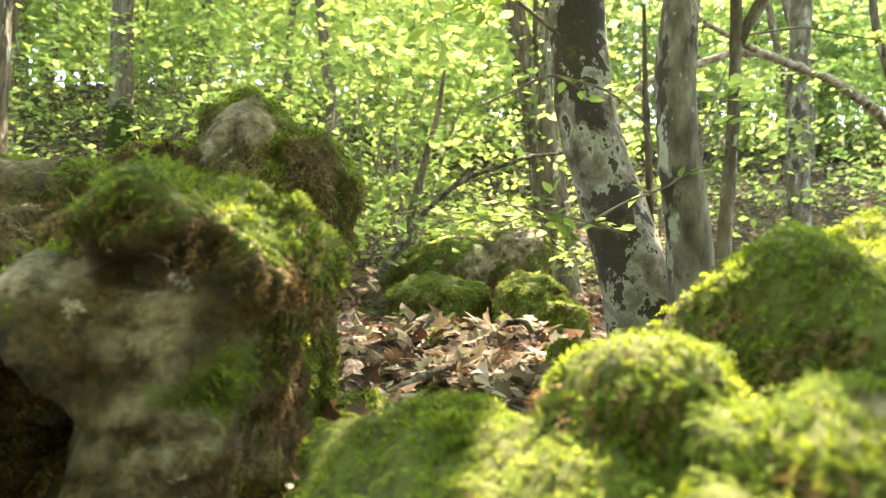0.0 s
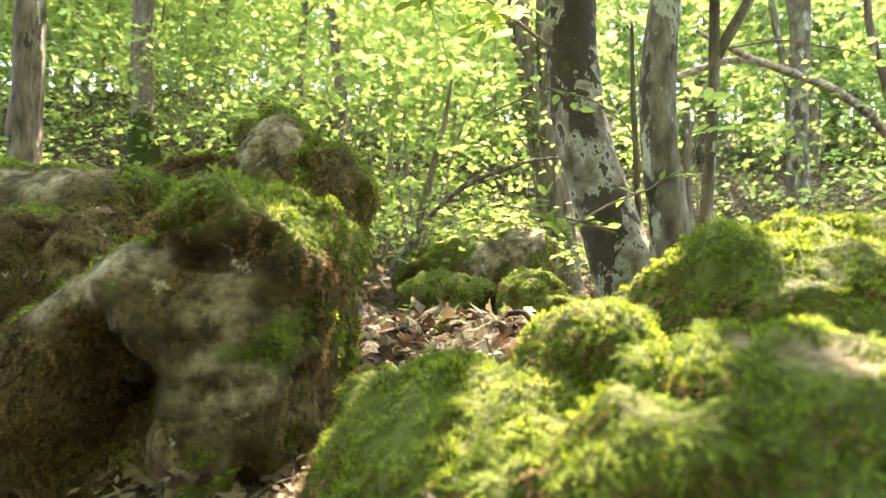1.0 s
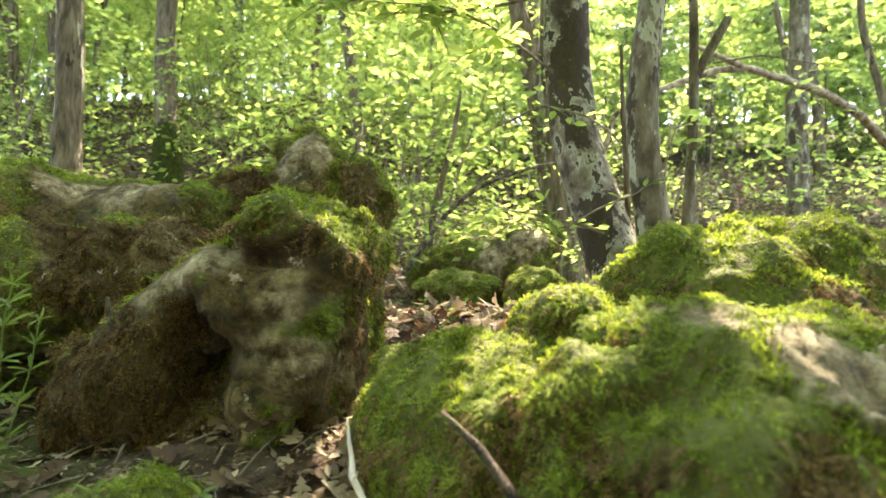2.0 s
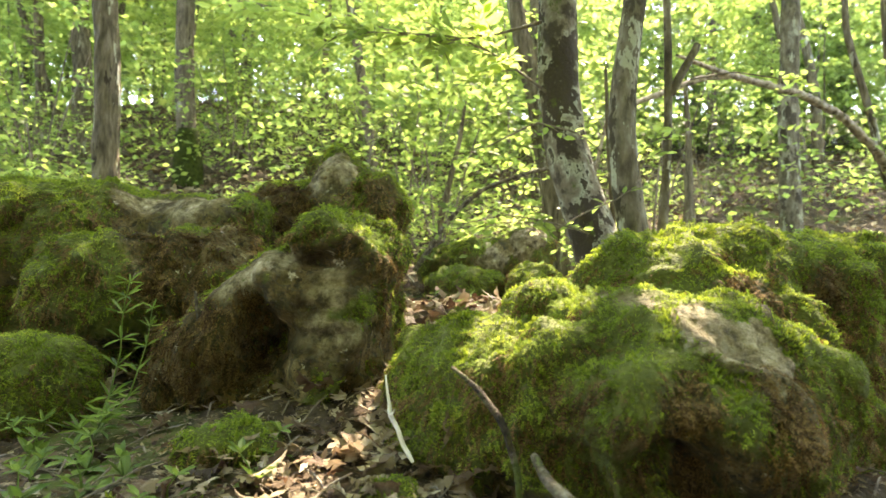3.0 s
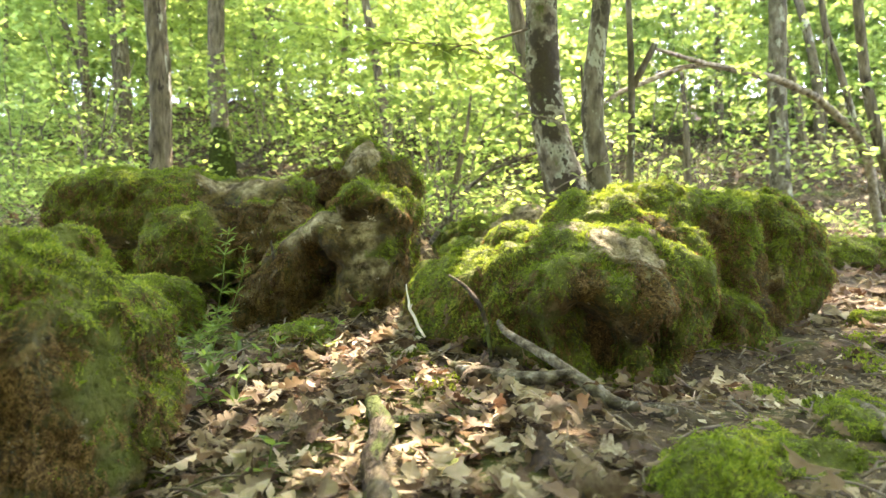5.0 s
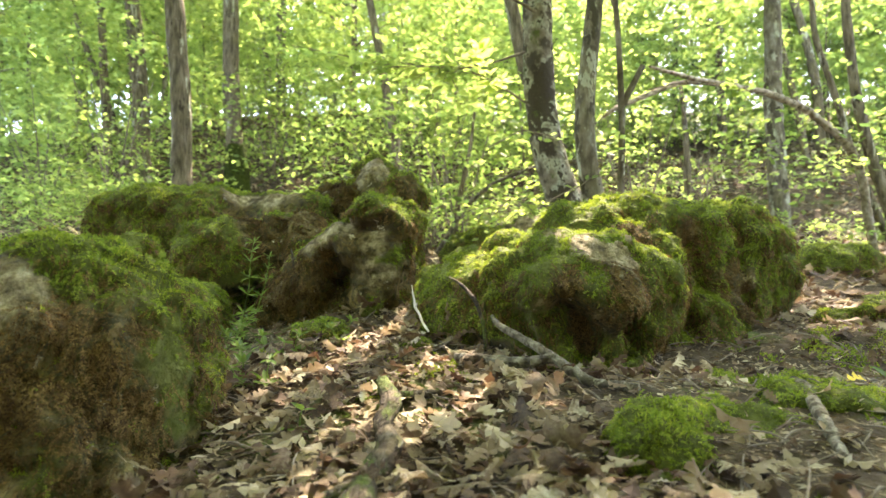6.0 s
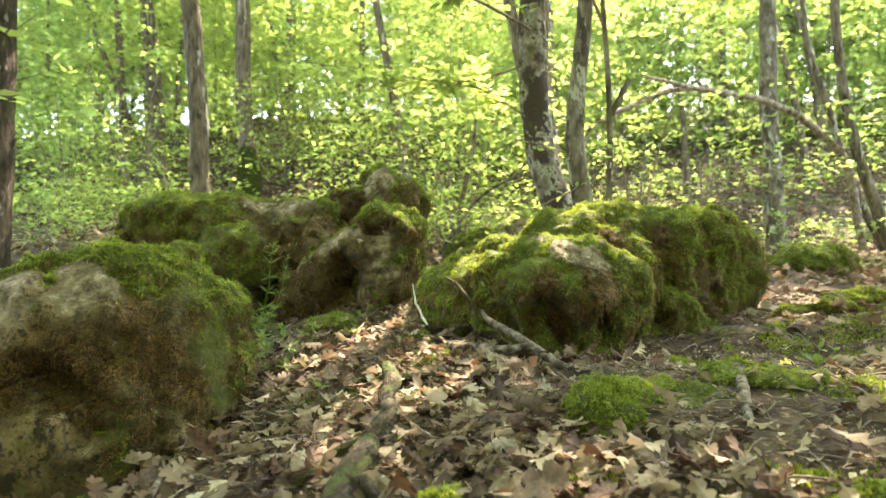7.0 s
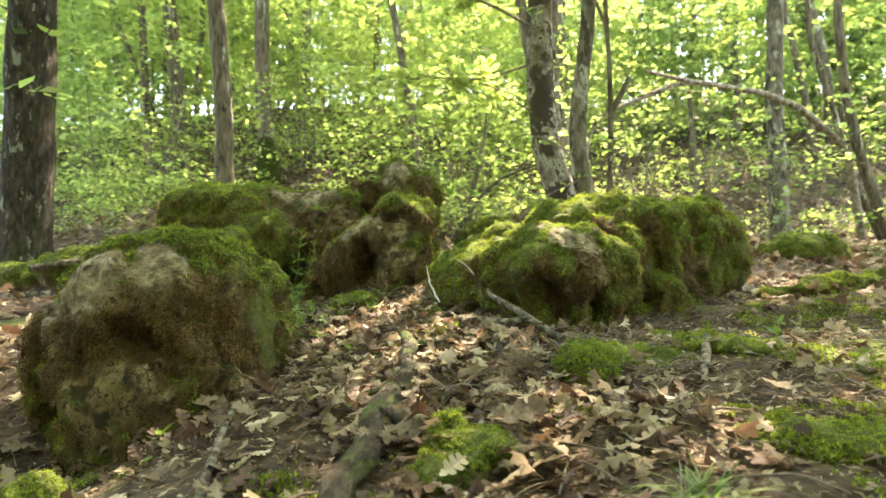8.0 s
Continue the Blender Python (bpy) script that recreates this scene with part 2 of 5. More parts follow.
M_DRYWOOD = surface("weathered_wood", [(0.36, (0.028, 0.022, 0.014)), (0.48, (0.085, 0.072, 0.05)), (0.66, (0.19, 0.175, 0.13))], 45.0, "noise", 0.9, 0.2, 0,
                    ((55.0, 0.010), (160.0, 0.003)), ((20.0, 0.54, 0.58, (0.045, 0.036, 0.024)), (16.0, 0.60, 0.65, (0.07, 0.085, 0.025))))
M_ROOT = surface("damp_root", [(0.34, (0.016, 0.012, 0.007)), (0.48, (0.042, 0.032, 0.020)), (0.62, (0.095, 0.076, 0.05)), (0.74, (0.16, 0.135, 0.095))], 45.0, "noise", 0.9, 0.2, 0, ((50.0, 0.03), (140.0, 0.008)), ((14.0, 0.52, 0.58, (0.06, 0.08, 0.018)), (60.0, 0.6, 0.66, (0.012, 0.009, 0.006))), stretch=(1, 0.3, 1))
M_DEADBRANCH = surface("dead_branch_wood", [(0.34, (0.09, 0.07, 0.045)), (0.5, (0.2, 0.165, 0.115)), (0.66, (0.32, 0.28, 0.21))], 25.0, "noise", 0.9, 0.2, 0, ((60.0, 0.006),), ((18.0, 0.58, 0.62, (0.06, 0.05, 0.03)),))
M_PALEWOOD = surface("bleached_wood", [(0.3, (0.40, 0.37, 0.31)), (0.7, (0.62, 0.59, 0.53))], 40.0, "noise", 0.8, 0.25, 0, ((80.0, 0.002),))


# ---- ground ----
def gz(x, y):
    """Height of the forest floor."""
    x, y = np.asarray(x, float), np.asarray(y, float)
    z = np.interp(y, [-60, -3, -1.5, -0.9, -0.3, 0.2, 0.5, 0.9, 1.3, 2, 3, 5.3, 8, 12, 20, 40, 200],
                  [-6, -0.34, -0.18, -0.12, -0.075, -0.005, 0.075, 0.12, 0.17, 0.265, 0.40, 0.80, 1.6, 2.7, 4.9, 10.5, 50])
    z = z + (0.38 + 0.9 * ramp01(y, 5.2, 9)) * ramp01(-x, 1, 3.2) * ramp01(y, 1, 4) - 0.4 * ramp01(x, 0.8, 2.5) * ramp01(y, 0.6, 4) * (1 - ramp01(y, 6, 9))
    z = z - 0.19 * ramp01(-x, 0.2, 0.8) * ramp01(-y, 0.2, 0.8)
    z = z - 0.17 * ramp01(y, 1.4, 2.6) * (1 - ramp01(y, 3.8, 5.5)) * (1 - ramp01(np.abs(x - 0.2), 0.7, 1.6))
    z = z - 0.09 * ramp01(x, 0.05, 0.5) * ramp01(y, -0.2, 0.25) * (1 - ramp01(y, 1.2, 2.5)) - 0.05 * ramp01(-x, 0.4, 0.7) * ramp01(y, 0.1, 0.45) * (1 - ramp01(y, 0.9, 1.6))
    p = np.stack([x.ravel(), y.ravel(), np.zeros(x.size)], 1)
    n = 0.09 * vnoise(p, 0.7, 3) * ramp01(np.hypot(p[:, 0], p[:, 1]), 1.5, 4) + 0.012 * vnoise(p, 5, 4) + 0.007 * vnoise(p, 14, 5)
    return z + n.reshape(x.shape)


u = np.linspace(-1, 1, 250)
spread = np.sinh(u * 6.2) / np.sinh(6.2)
gx, gy = np.meshgrid(0.1 + 190 * spread, -0.4 + 190 * spread, indexing='ij')
gv = np.stack([gx, gy, gz(gx, gy)], -1).reshape(-1, 3)
i, j = np.meshgrid(np.arange(249), np.arange(249), indexing='ij')
a = i * 250 + j
ground = new("ground", mesh_of("ground", gv, np.stack([a, a + 250, a + 251, a + 1], -1).reshape(-1, 4), M_SOIL))
tagged(ground, "brown leaf-strewn forest floor rising to a wooded slope", "ground", kind="structure")

# ---- rocks and moss ----
bm = bmesh.new()
bmesh.ops.create_icosphere(bm, subdivisions=4, radius=1.0)
BALL_V = np.array([v.co[:] for v in bm.verts])
BALL_F = np.array([[v.index for v in f.verts] for f in bm.faces])
bm.free()


def blob(x, y, z, rx, ry, rz, yaw=0.0, square=2.6, tip=0.0, side=0.0):
    """A squarish ball: half sizes, turn about z in degrees, and forward tip about its own long axis."""
    v = BALL_V / (np.abs(BALL_V) ** square).sum(1, keepdims=True) ** (1 / square)
    v = v * (rx, ry, rz)
    c, s = math.cos(radians(tip)), math.sin(radians(tip))
    v = v @ np.array([[1, 0, 0], [0, c, s], [0, -s, c]])
    c, s = math.cos(radians(side)), math.sin(radians(side))
    v = v @ np.array([[c, 0, -s], [0, 1, 0], [s, 0, c]])
    c, s = math.cos(radians(yaw)), math.sin(radians(yaw))
    v = v @ np.array([[c, s, 0], [-s, c, 0], [0, 0, 1]])
    return v + (x, y, z), BALL_F


def melted(pieces, voxel, soften):
    """One closed skin round overlapping forms."""
    tmp = new("tmp", mesh_of("tmp", *join(pieces)))
    r = tmp.modifiers.new("remesh", 'REMESH')
    r.mode, r.voxel_size = 'VOXEL', voxel
    s = tmp.modifiers.new("smooth", 'SMOOTH')
    s.factor, s.iterations = 0.5, soften
    me = bpy.data.meshes.new_from_object(tmp.evaluated_get(bpy.context.evaluated_depsgraph_get()))
    n = len(me.vertices)
    v = np.empty(n * 3, np.float32)
    me.vertices.foreach_get("co", v)
    me.calc_loop_triangles()
    f = np.empty(len(me.loop_triangles) * 3, np.int32)
    me.loop_triangles.foreach_get("vertices", f)
    bpy.data.objects.remove(tmp)
    return v.reshape(-1, 3).astype(float), f.reshape(-1, 3)


def normals_of(v, f):
    fn = np.cross(v[f[:, 1]] - v[f[:, 0]], v[f[:, 2]] - v[f[:, 0]])
    n = np.zeros_like(v)
    for k in range(3):
        np.add.at(n, f[:, k], fn)
    return unit(n)


def frond_template(blades, rise, width):
    v, f = [], []
    for b in range(blades):
        a = 2 * math.pi * b / blades + 0.4 * b
        c, s = math.cos(a), math.sin(a)
        lean = 0.35 + 0.4 * ((b * 7) % 5) / 5
        v += [(-s * width, c * width, 0), (s * width, -c * width, 0), (c * lean, s * lean, rise)]
        f += [(3 * b, 3 * b + 1, 3 * b + 2)]
    return np.array(v), np.array(f)


def feather_template(pairs):
    """A mossy shoot, one unit long: a bowed stem with small leaves on both sides."""
    v = [(0, -0.03, 0), (0, 0.03, 0), (0.5, -0.03, 0.2), (0.5, 0.03, 0.2), (1.0, 0, 0.04)]
    f = [(0, 2, 1), (1, 2, 3), (2, 4, 3)]
    for k in range(pairs):
        t = 0.2 + 0.65 * k / (pairs - 1)
        h = 0.8 * t * (1 - t) + 0.03
        for sg in (-1, 1):
            n = len(v)
            v += [(t, 0, h), (t + 0.13, 0, h), (t + 0.22, sg * (0.30 - 0.16 * t), h - 0.02)]
            f += [(n, n + 1, n + 2) if sg < 0 else (n, n + 2, n + 1)]
    return np.array(v), np.array(f)


FROND = frond_template(4, 0.75, 0.23)
FEATHER = feather_template(4)


def spread_on(v, f, nrm, weight, count):
    """Random places on a mesh, denser where the weight of the vertices is higher."""
    tri = v[f]
    area = np.linalg.norm(np.cross(tri[:, 1] - tri[:, 0], tri[:, 2] - tri[:, 0]), axis=1) / 2
    w = area * weight[f].mean(1)
    pick = RNG.choice(len(f), count, p=w / w.sum())
    b = RNG.random((count, 2))
    b = np.where(b.sum(1, keepdims=True) > 1, 1 - b, b)
    k = np.c_[1 - b.sum(1), b]
    return (tri[pick] * k[:, :, None]).sum(1), unit((nrm[f[pick]] * k[:, :, None]).sum(1)), w.sum()


def combed(p, q, fall, seed):
    """Which way shoots lie at places p with normals q: downhill, in locks that part and cross. The way along, and the way up."""
    lock = np.stack([vnoise(p, 17, seed + 80 + k) + 0.5 * vnoise(p, 40, seed + 84 + k) for k in range(3)], 1)
    d = fall * np.array([0, 0, -1.0]) + 0.75 * lock + RNG.normal(0, 0.25, p.shape)
    d = d - q * (d * q).sum(1, keepdims=True)
    return unit(d) + q * (0.35 + 0.5 * vnoise(p, 33, seed + 88)[:, None]), q + RNG.normal(0, 0.35, p.shape)


def mossy_rock(name, label, pieces, voxel=0.013, soften=3, lump=0.02, seed=1, bare=(), cover=0.15, tall=0.0092, dense=36000, brown=0.45, brown_tall=0.02,
               category="rock", withered=(), tuft=1.0, cracks=(), crust=()):
    v, f = melted(pieces, voxel, soften)
    n = normals_of(v, f)
    v = v + n * (lump * fbm(v, 7, 3, seed) + 0.35 * lump * (1 - 2 * np.abs(vnoise(v, 13, seed + 9))))[:, None]
    for p0, p1, br, depth in cracks:
        p0, p1 = np.array(p0), np.array(p1)
        k = np.clip(((v - p0) @ (p1 - p0)) / ((p1 - p0) @ (p1 - p0)), 0, 1)[:, None]
        d = np.linalg.norm(v - p0 - k * (p1 - p0), axis=1) + 0.006 * vnoise(v, 40, seed)
        v = v - n * (depth * (1 - ramp01(d, 0.1 * br, br)))[:, None]
    n = normals_of(v, f)
    m = cover + 0.9 * n[:, 2] + 0.75 * fbm(v, 6, 3, seed + 20)
    for bx, by, bz, br in bare:
        d = np.linalg.norm(v - (bx, by, bz), axis=1) / br + 0.4 * vnoise(v, 22, seed + 5) + 0.45 * vnoise(v, 11, seed + 6)
        m = m - 2.2 * (1 - ramp01(d, 0.75, 1.1))
    live = ramp01(m, 0.05, 0.4)
    strata = np.abs(np.mod(v[:, 2] * 19 + 1.6 * vnoise(v, 4, seed + 12), 1.0) - 0.5)
    v = v + n * ((1 - live) * (0.009 * fbm(v, 26, 3, seed + 3) - 0.008 * (1 - ramp01(strata, 0.0, 0.16)) * ramp01(vnoise(v, 5, seed + 13), -0.2, 0.3)))[:, None]
    lift = live * tuft * (-0.016 + 0.034 * ramp01(vnoise(v, 13, seed + 31) + 0.6 * vnoise(v, 29, seed + 33), -0.7, 1.0) + 0.010 * vnoise(v, 48, seed + 34))
    wall = ramp01(-np.abs(n[:, 2]), -0.75, -0.3)
    lift = lift + wall * 0.013 * tuft * vnoise(v * (1, 1, 0.3), 30, seed + 35)
    v = v + n * lift[:, None]
    dry = np.zeros(len(v))
    for bx, by, bz, br in withered:
        dry = np.maximum(dry, 1 - ramp01(np.linalg.norm(v - (bx, by, bz), axis=1) / br + 0.3 * vnoise(v, 15, seed + 8), 0.7, 1.1))
    body = mesh_of(name, v, f, M_STONE)
    body.attributes.new("moss", 'FLOAT', 'POINT').data.foreach_set("value", (ramp01(m, -0.12, 0.12) * (1 - 0.9 * dry)).astype(np.float32))
    pale = np.zeros(len(v))
    for bx, by, bz, br in crust:
        pale = np.maximum(pale, 1 - ramp01(np.linalg.norm(v - (bx, by, bz), axis=1) / br + 0.9 * fbm(v, 16, 3, seed + 15), 0.6, 1.1))
    body.attributes.new("crust", 'FLOAT', 'POINT').data.foreach_set("value", pale.astype(np.float32))
    thing = tagged(new(name, None), label, category)
    base = Vector((v[:, 0].mean(), v[:, 1].mean(), v[:, 2].min()))
    thing.location = base
    inv = Matrix.Translation(-base)

    def under(nm, me, lab=""):
        ob = part(nm, me, thing, lab)
        ob.matrix_parent_inverse = inv
        return ob
    under("stone", body, "grey limestone stained with dark lichen")
    nn = normals_of(v, f)
    green = live * ramp01(nn[:, 2] + 0.55 * fbm(v, 9, 2, seed + 40), -0.7, -0.1)
    green = green * (1 - 0.97 * dry) * (1 - 0.8 * ramp01(nn[:, 1], 0.25, 0.6) * ramp01(-nn[:, 2], -0.6, -0.2))
    area = spread_on(v, f, nn, green, 8)[2]
    cnt = int(area * dense * 0.6)
    p, q, _ = spread_on(v, f, nn, green, cnt)
    up = unit(q + np.array([0, 0, 0.35]) + RNG.normal(0, 0.35, (cnt, 3)))
    side = unit(np.cross(up, RNG.normal(0, 1, (cnt, 3))))
    clump = 0.8 + 0.6 * vnoise(p, 26, seed + 50)
    tips = stamp(*FROND, p - q * 0.002, side, up, tall * clump * RNG.uniform(0.6, 1.35, cnt))
    cnt = int(area * dense * 0.3)
    p, q, _ = spread_on(v, f, nn, green * (0.35 + ramp01(vnoise(v, 9, seed + 55), -0.5, 0.6)), cnt)
    shoots = stamp(*FEATHER, p - q * 0.002, *combed(p, q, 0.5, seed), 1.75 * tall * (1 + 0.4 * vnoise(p, 20, seed + 51)) * RNG.uniform(0.5, 1.3, cnt))
    tagged(under("moss", mesh_of("moss", *join([tips, shoots]), M_MOSS, False), "lush green moss"), kind="stuff")
    if brown:
        steep = ramp01(-np.abs(nn[:, 2] + 0.1), -0.75, -0.35) * ramp01(fbm(v, 5, 3, seed + 60) + 0.5 * live, -0.25, 0.35)
        steep = np.maximum(steep, 2.2 * dry) * (1 - 0.9 * ramp01(nn[:, 1], 0.2, 0.5))
        for bx, by, bz, br in bare:
            steep = steep * ramp01(np.linalg.norm(v - (bx, by, bz), axis=1) / br + 0.3 * vnoise(v, 22, seed + 5), 0.8, 1.05)
        area = spread_on(v, f, nn, steep + 1e-6, 8)[2]
        cnt = int(area * dense * brown)
        p, q, _ = spread_on(v, f, nn, steep + 1e-6, cnt)
        me = mesh_of("hanging_moss", *stamp(*FEATHER, p, *combed(p, q, 1.0, seed + 7), 1.05 * brown_tall * (0.8 + 0.6 * vnoise(p, 24, seed + 70)) * RNG.uniform(0.4, 1.3, cnt)), M_BROWN, False)
        tagged(under("hanging_moss", me, "withered brown hanging moss"), kind="stuff")
    return thing


mossy_rock("mossy_rock", "long grey limestone rock thickly covered in green moss", [
    blob(0.02, 0.47, 0.07, 0.165, 0.23, 0.18, 20, 2.5),
    blob(0.17, 0.43, 0.10, 0.16, 0.18, 0.15, 25, 2.6),
    blob(0.09, 0.34, 0.07, 0.13, 0.12, 0.165, 10, 2.8, 8),
    blob(0.35, 0.33, 0.165, 0.18, 0.16, 0.13, 24, 3.4, 6),
    blob(0.33, 0.19, 0.125, 0.17, 0.135, 0.13, 18, 2.4, 22),
    blob(0.18, 0.26, 0.10, 0.12, 0.11, 0.15, -20, 2.5),
    blob(0.48, 0.31, 0.11, 0.13, 0.13, 0.16, 38, 2.5),
    blob(0.34, 0.25, -0.02, 0.19, 0.14, 0.15, 25, 2.6),
    blob(0.70, 0.62, -0.02, 0.22, 0.15, 0.17, 38, 2.6),
    blob(0.36, 0.42, 0.02, 0.20, 0.17, 0.20, 30, 2.8),
    blob(0.41, 0.57, 0.14, 0.19, 0.17, 0.27, 35, 2.8),
    blob(0.60, 0.75, 0.15, 0.34, 0.25, 0.285, 38, 3.0),
    blob(0.92, 0.97, 0.18, 0.20, 0.23, 0.26, 38, 2.6),
    blob(0.54, 0.86, 0.32, 0.18, 0.15, 0.13, 30, 2.4),
    blob(0.60, 0.47, 0.14, 0.065, 0.08, 0.18, 20, 2.3),
    blob(0.76, 0.60, 0.15, 0.07, 0.08, 0.23, 20, 2.3),
    blob(0.95, 0.77, 0.16, 0.06, 0.07, 0.24, 20, 2.3),
    blob(0.165, 0.45, 0.255, 0.075, 0.075, 0.06, 0, 2.0)],
    seed=11, crust=((0.36, 0.16, 0.28, 0.10), (0.45, 0.17, 0.26, 0.09), (0.28, 0.24, 0.31, 0.08), (0.50, 0.33, 0.33, 0.07)), soften=8, lump=0.022, voxel=0.011, tuft=0.75,
    bare=((0.36, 0.16, 0.27, 0.085), (0.45, 0.17, 0.25, 0.06), (0.53, 0.34, 0.34, 0.05), (0.28, 0.23, 0.30, 0.05), (0.48, 0.27, 0.30, 0.035), (0.33, 0.31, 0.35, 0.035), (0.24, 0.30, 0.31, 0.03)), cover=0.45,
    withered=((0.44, 0.14, 0.15, 0.09), (0.58, 0.38, 0.14, 0.10), (0.30, 0.06, 0.17, 0.05), (0.34, 0.24, 0.05, 0.09), (0.90, 0.62, 0.12, 0.10), (0.52, 0.42, 0.28, 0.06), (0.70, 0.50, 0.30, 0.06)),
    cracks=(((0.29, 0.06, 0.08), (0.36, 0.09, 0.0), 0.09, 0.10), ((0.20, 0.14, 0.10), (0.22, 0.14, 0.0), 0.05, 0.06), ((0.45, 0.17, 0.08), (0.48, 0.2, 0.0), 0.06, 0.07), ((0.56, 0.33, 0.16), (0.55, 0.32, 0.02), 0.06, 0.06), ((0.70, 0.45, 0.2), (0.69, 0.44, 0.02), 0.05, 0.06), ((0.86, 0.60, 0.24), (0.86, 0.58, 0.05), 0.05, 0.06)))
mossy_rock("mossy_rock", "tall grey limestone rock with a pointed top and patchy moss", [
    blob(-0.30, 0.70, 0.17, 0.095, 0.20, 0.265, 0, 3.2, 0, 9),
    blob(-0.285, 0.585, 0.415, 0.095, 0.095, 0.045, 0, 2.2, 0, -10),
    blob(-0.22, 0.62, 0.385, 0.05, 0.10, 0.06, 0, 2.2),
    blob(-0.45, 0.61, 0.195, 0.21, 0.12, 0.15, 4, 2.9, 0, -34),
    blob(-0.58, 0.65, 0.06, 0.14, 0.13, 0.16, 0, 2.4),
    blob(-0.405, 1.17, 0.43, 0.105, 0.14, 0.31, 12, 2.6, 0, -9),
    blob(-0.335, 1.17, 0.43, 0.10, 0.14, 0.22, 0, 2.7, 0, 10),
    blob(-0.60, 1.17, 0.46, 0.19, 0.15, 0.155, 0, 2.5, 0, -16),
    blob(-0.68, 1.17, 0.27, 0.20, 0.18, 0.26, 0, 2.5),
    blob(-0.385, 0.95, 0.24, 0.13, 0.20, 0.25, 0, 2.6)],
    voxel=0.011, seed=23, crust=((-0.45, 1.03, 0.66, 0.10), (-0.28, 0.50, 0.31, 0.06), (-0.48, 0.52, 0.32, 0.06), (-0.40, 0.52, 0.37, 0.05), (-0.28, 0.52, 0.20, 0.07)), lump=0.028, tuft=0.9, bare=((-0.28, 0.50, 0.36, 0.05), (-0.34, 0.51, 0.35, 0.05), (-0.26, 0.51, 0.31, 0.08), (-0.25, 0.52, 0.17, 0.09), (-0.35, 0.52, 0.28, 0.095), (-0.36, 0.52, 0.12, 0.06), (-0.43, 1.03, 0.70, 0.08), (-0.39, 1.03, 0.68, 0.08), (-0.43, 1.02, 0.60, 0.06), (-0.48, 1.03, 0.64, 0.05), (-0.43, 0.52, 0.36, 0.035), (-0.52, 0.53, 0.30, 0.035), (-0.44, 0.53, 0.16, 0.07), (-0.44, 0.53, 0.25, 0.04)),
    cover=0.2, withered=((-0.59, 0.50, 0.12, 0.20), (-0.51, 0.50, 0.22, 0.10), (-0.46, 0.50, 0.08, 0.09), (-0.60, 1.02, 0.53, 0.13), (-0.53, 1.02, 0.62, 0.06), (-0.28, 1.03, 0.57, 0.07)), cracks=(((-0.45, 1.02, 0.70), (-0.40, 1.02, 0.58), 0.022, 0.03), ((-0.36, 1.03, 0.72), (-0.37, 1.02, 0.64), 0.018, 0.025), ((-0.31, 0.48, 0.37), (-0.315, 0.48, 0.32), 0.018, 0.04), ((-0.445, 0.50, 0.28), (-0.43, 0.50, 0.22), 0.05, 0.10), ((-0.43, 0.50, 0.2), (-0.45, 0.50, 0.10), 0.085, 0.16), ((-0.28, 0.51, 0.22), (-0.30, 0.51, 0.21), 0.02, 0.03), ((-0.23, 0.52, 0.10), (-0.27, 0.52, 0.04), 0.04, 0.04)))
mossy_rock("mossy_ledge", "low limestone ledge under deep cushions of moss", [
    blob(-1.27, 1.0, 0.45, 0.33, 0.25, 0.155, 8, 3.0),
    blob(-0.86, 1.11, 0.43, 0.30, 0.22, 0.14, -4, 3.0),
    blob(-0.97, 0.79, 0.29, 0.21, 0.16, 0.14, 0, 2.3),
    blob(-0.69, 0.86, 0.29, 0.17, 0.17, 0.16, 0, 2.4),
    blob(-1.18, 1.05, 0.15, 0.36, 0.22, 0.30, 0, 2.8)],
    seed=37, crust=((-0.80, 0.92, 0.54, 0.08), (-0.96, 0.92, 0.54, 0.07)), tuft=1.0, bare=((-0.78, 0.92, 0.53, 0.10), (-0.90, 0.91, 0.52, 0.09), (-1.0, 0.92, 0.53, 0.06)), cover=0.4, withered=((-0.72, 0.70, 0.36, 0.14), (-0.6, 0.78, 0.42, 0.10), (-0.82, 0.74, 0.42, 0.08)))
mossy_rock("mossy_stone", "small rounded stone wholly covered in moss", [
    blob(-0.945, 0.51, 0.08, 0.135, 0.11, 0.13, 10, 2.3)], voxel=0.009, lump=0.01, seed=41, cover=0.9, brown=0.25, tuft=0.5)
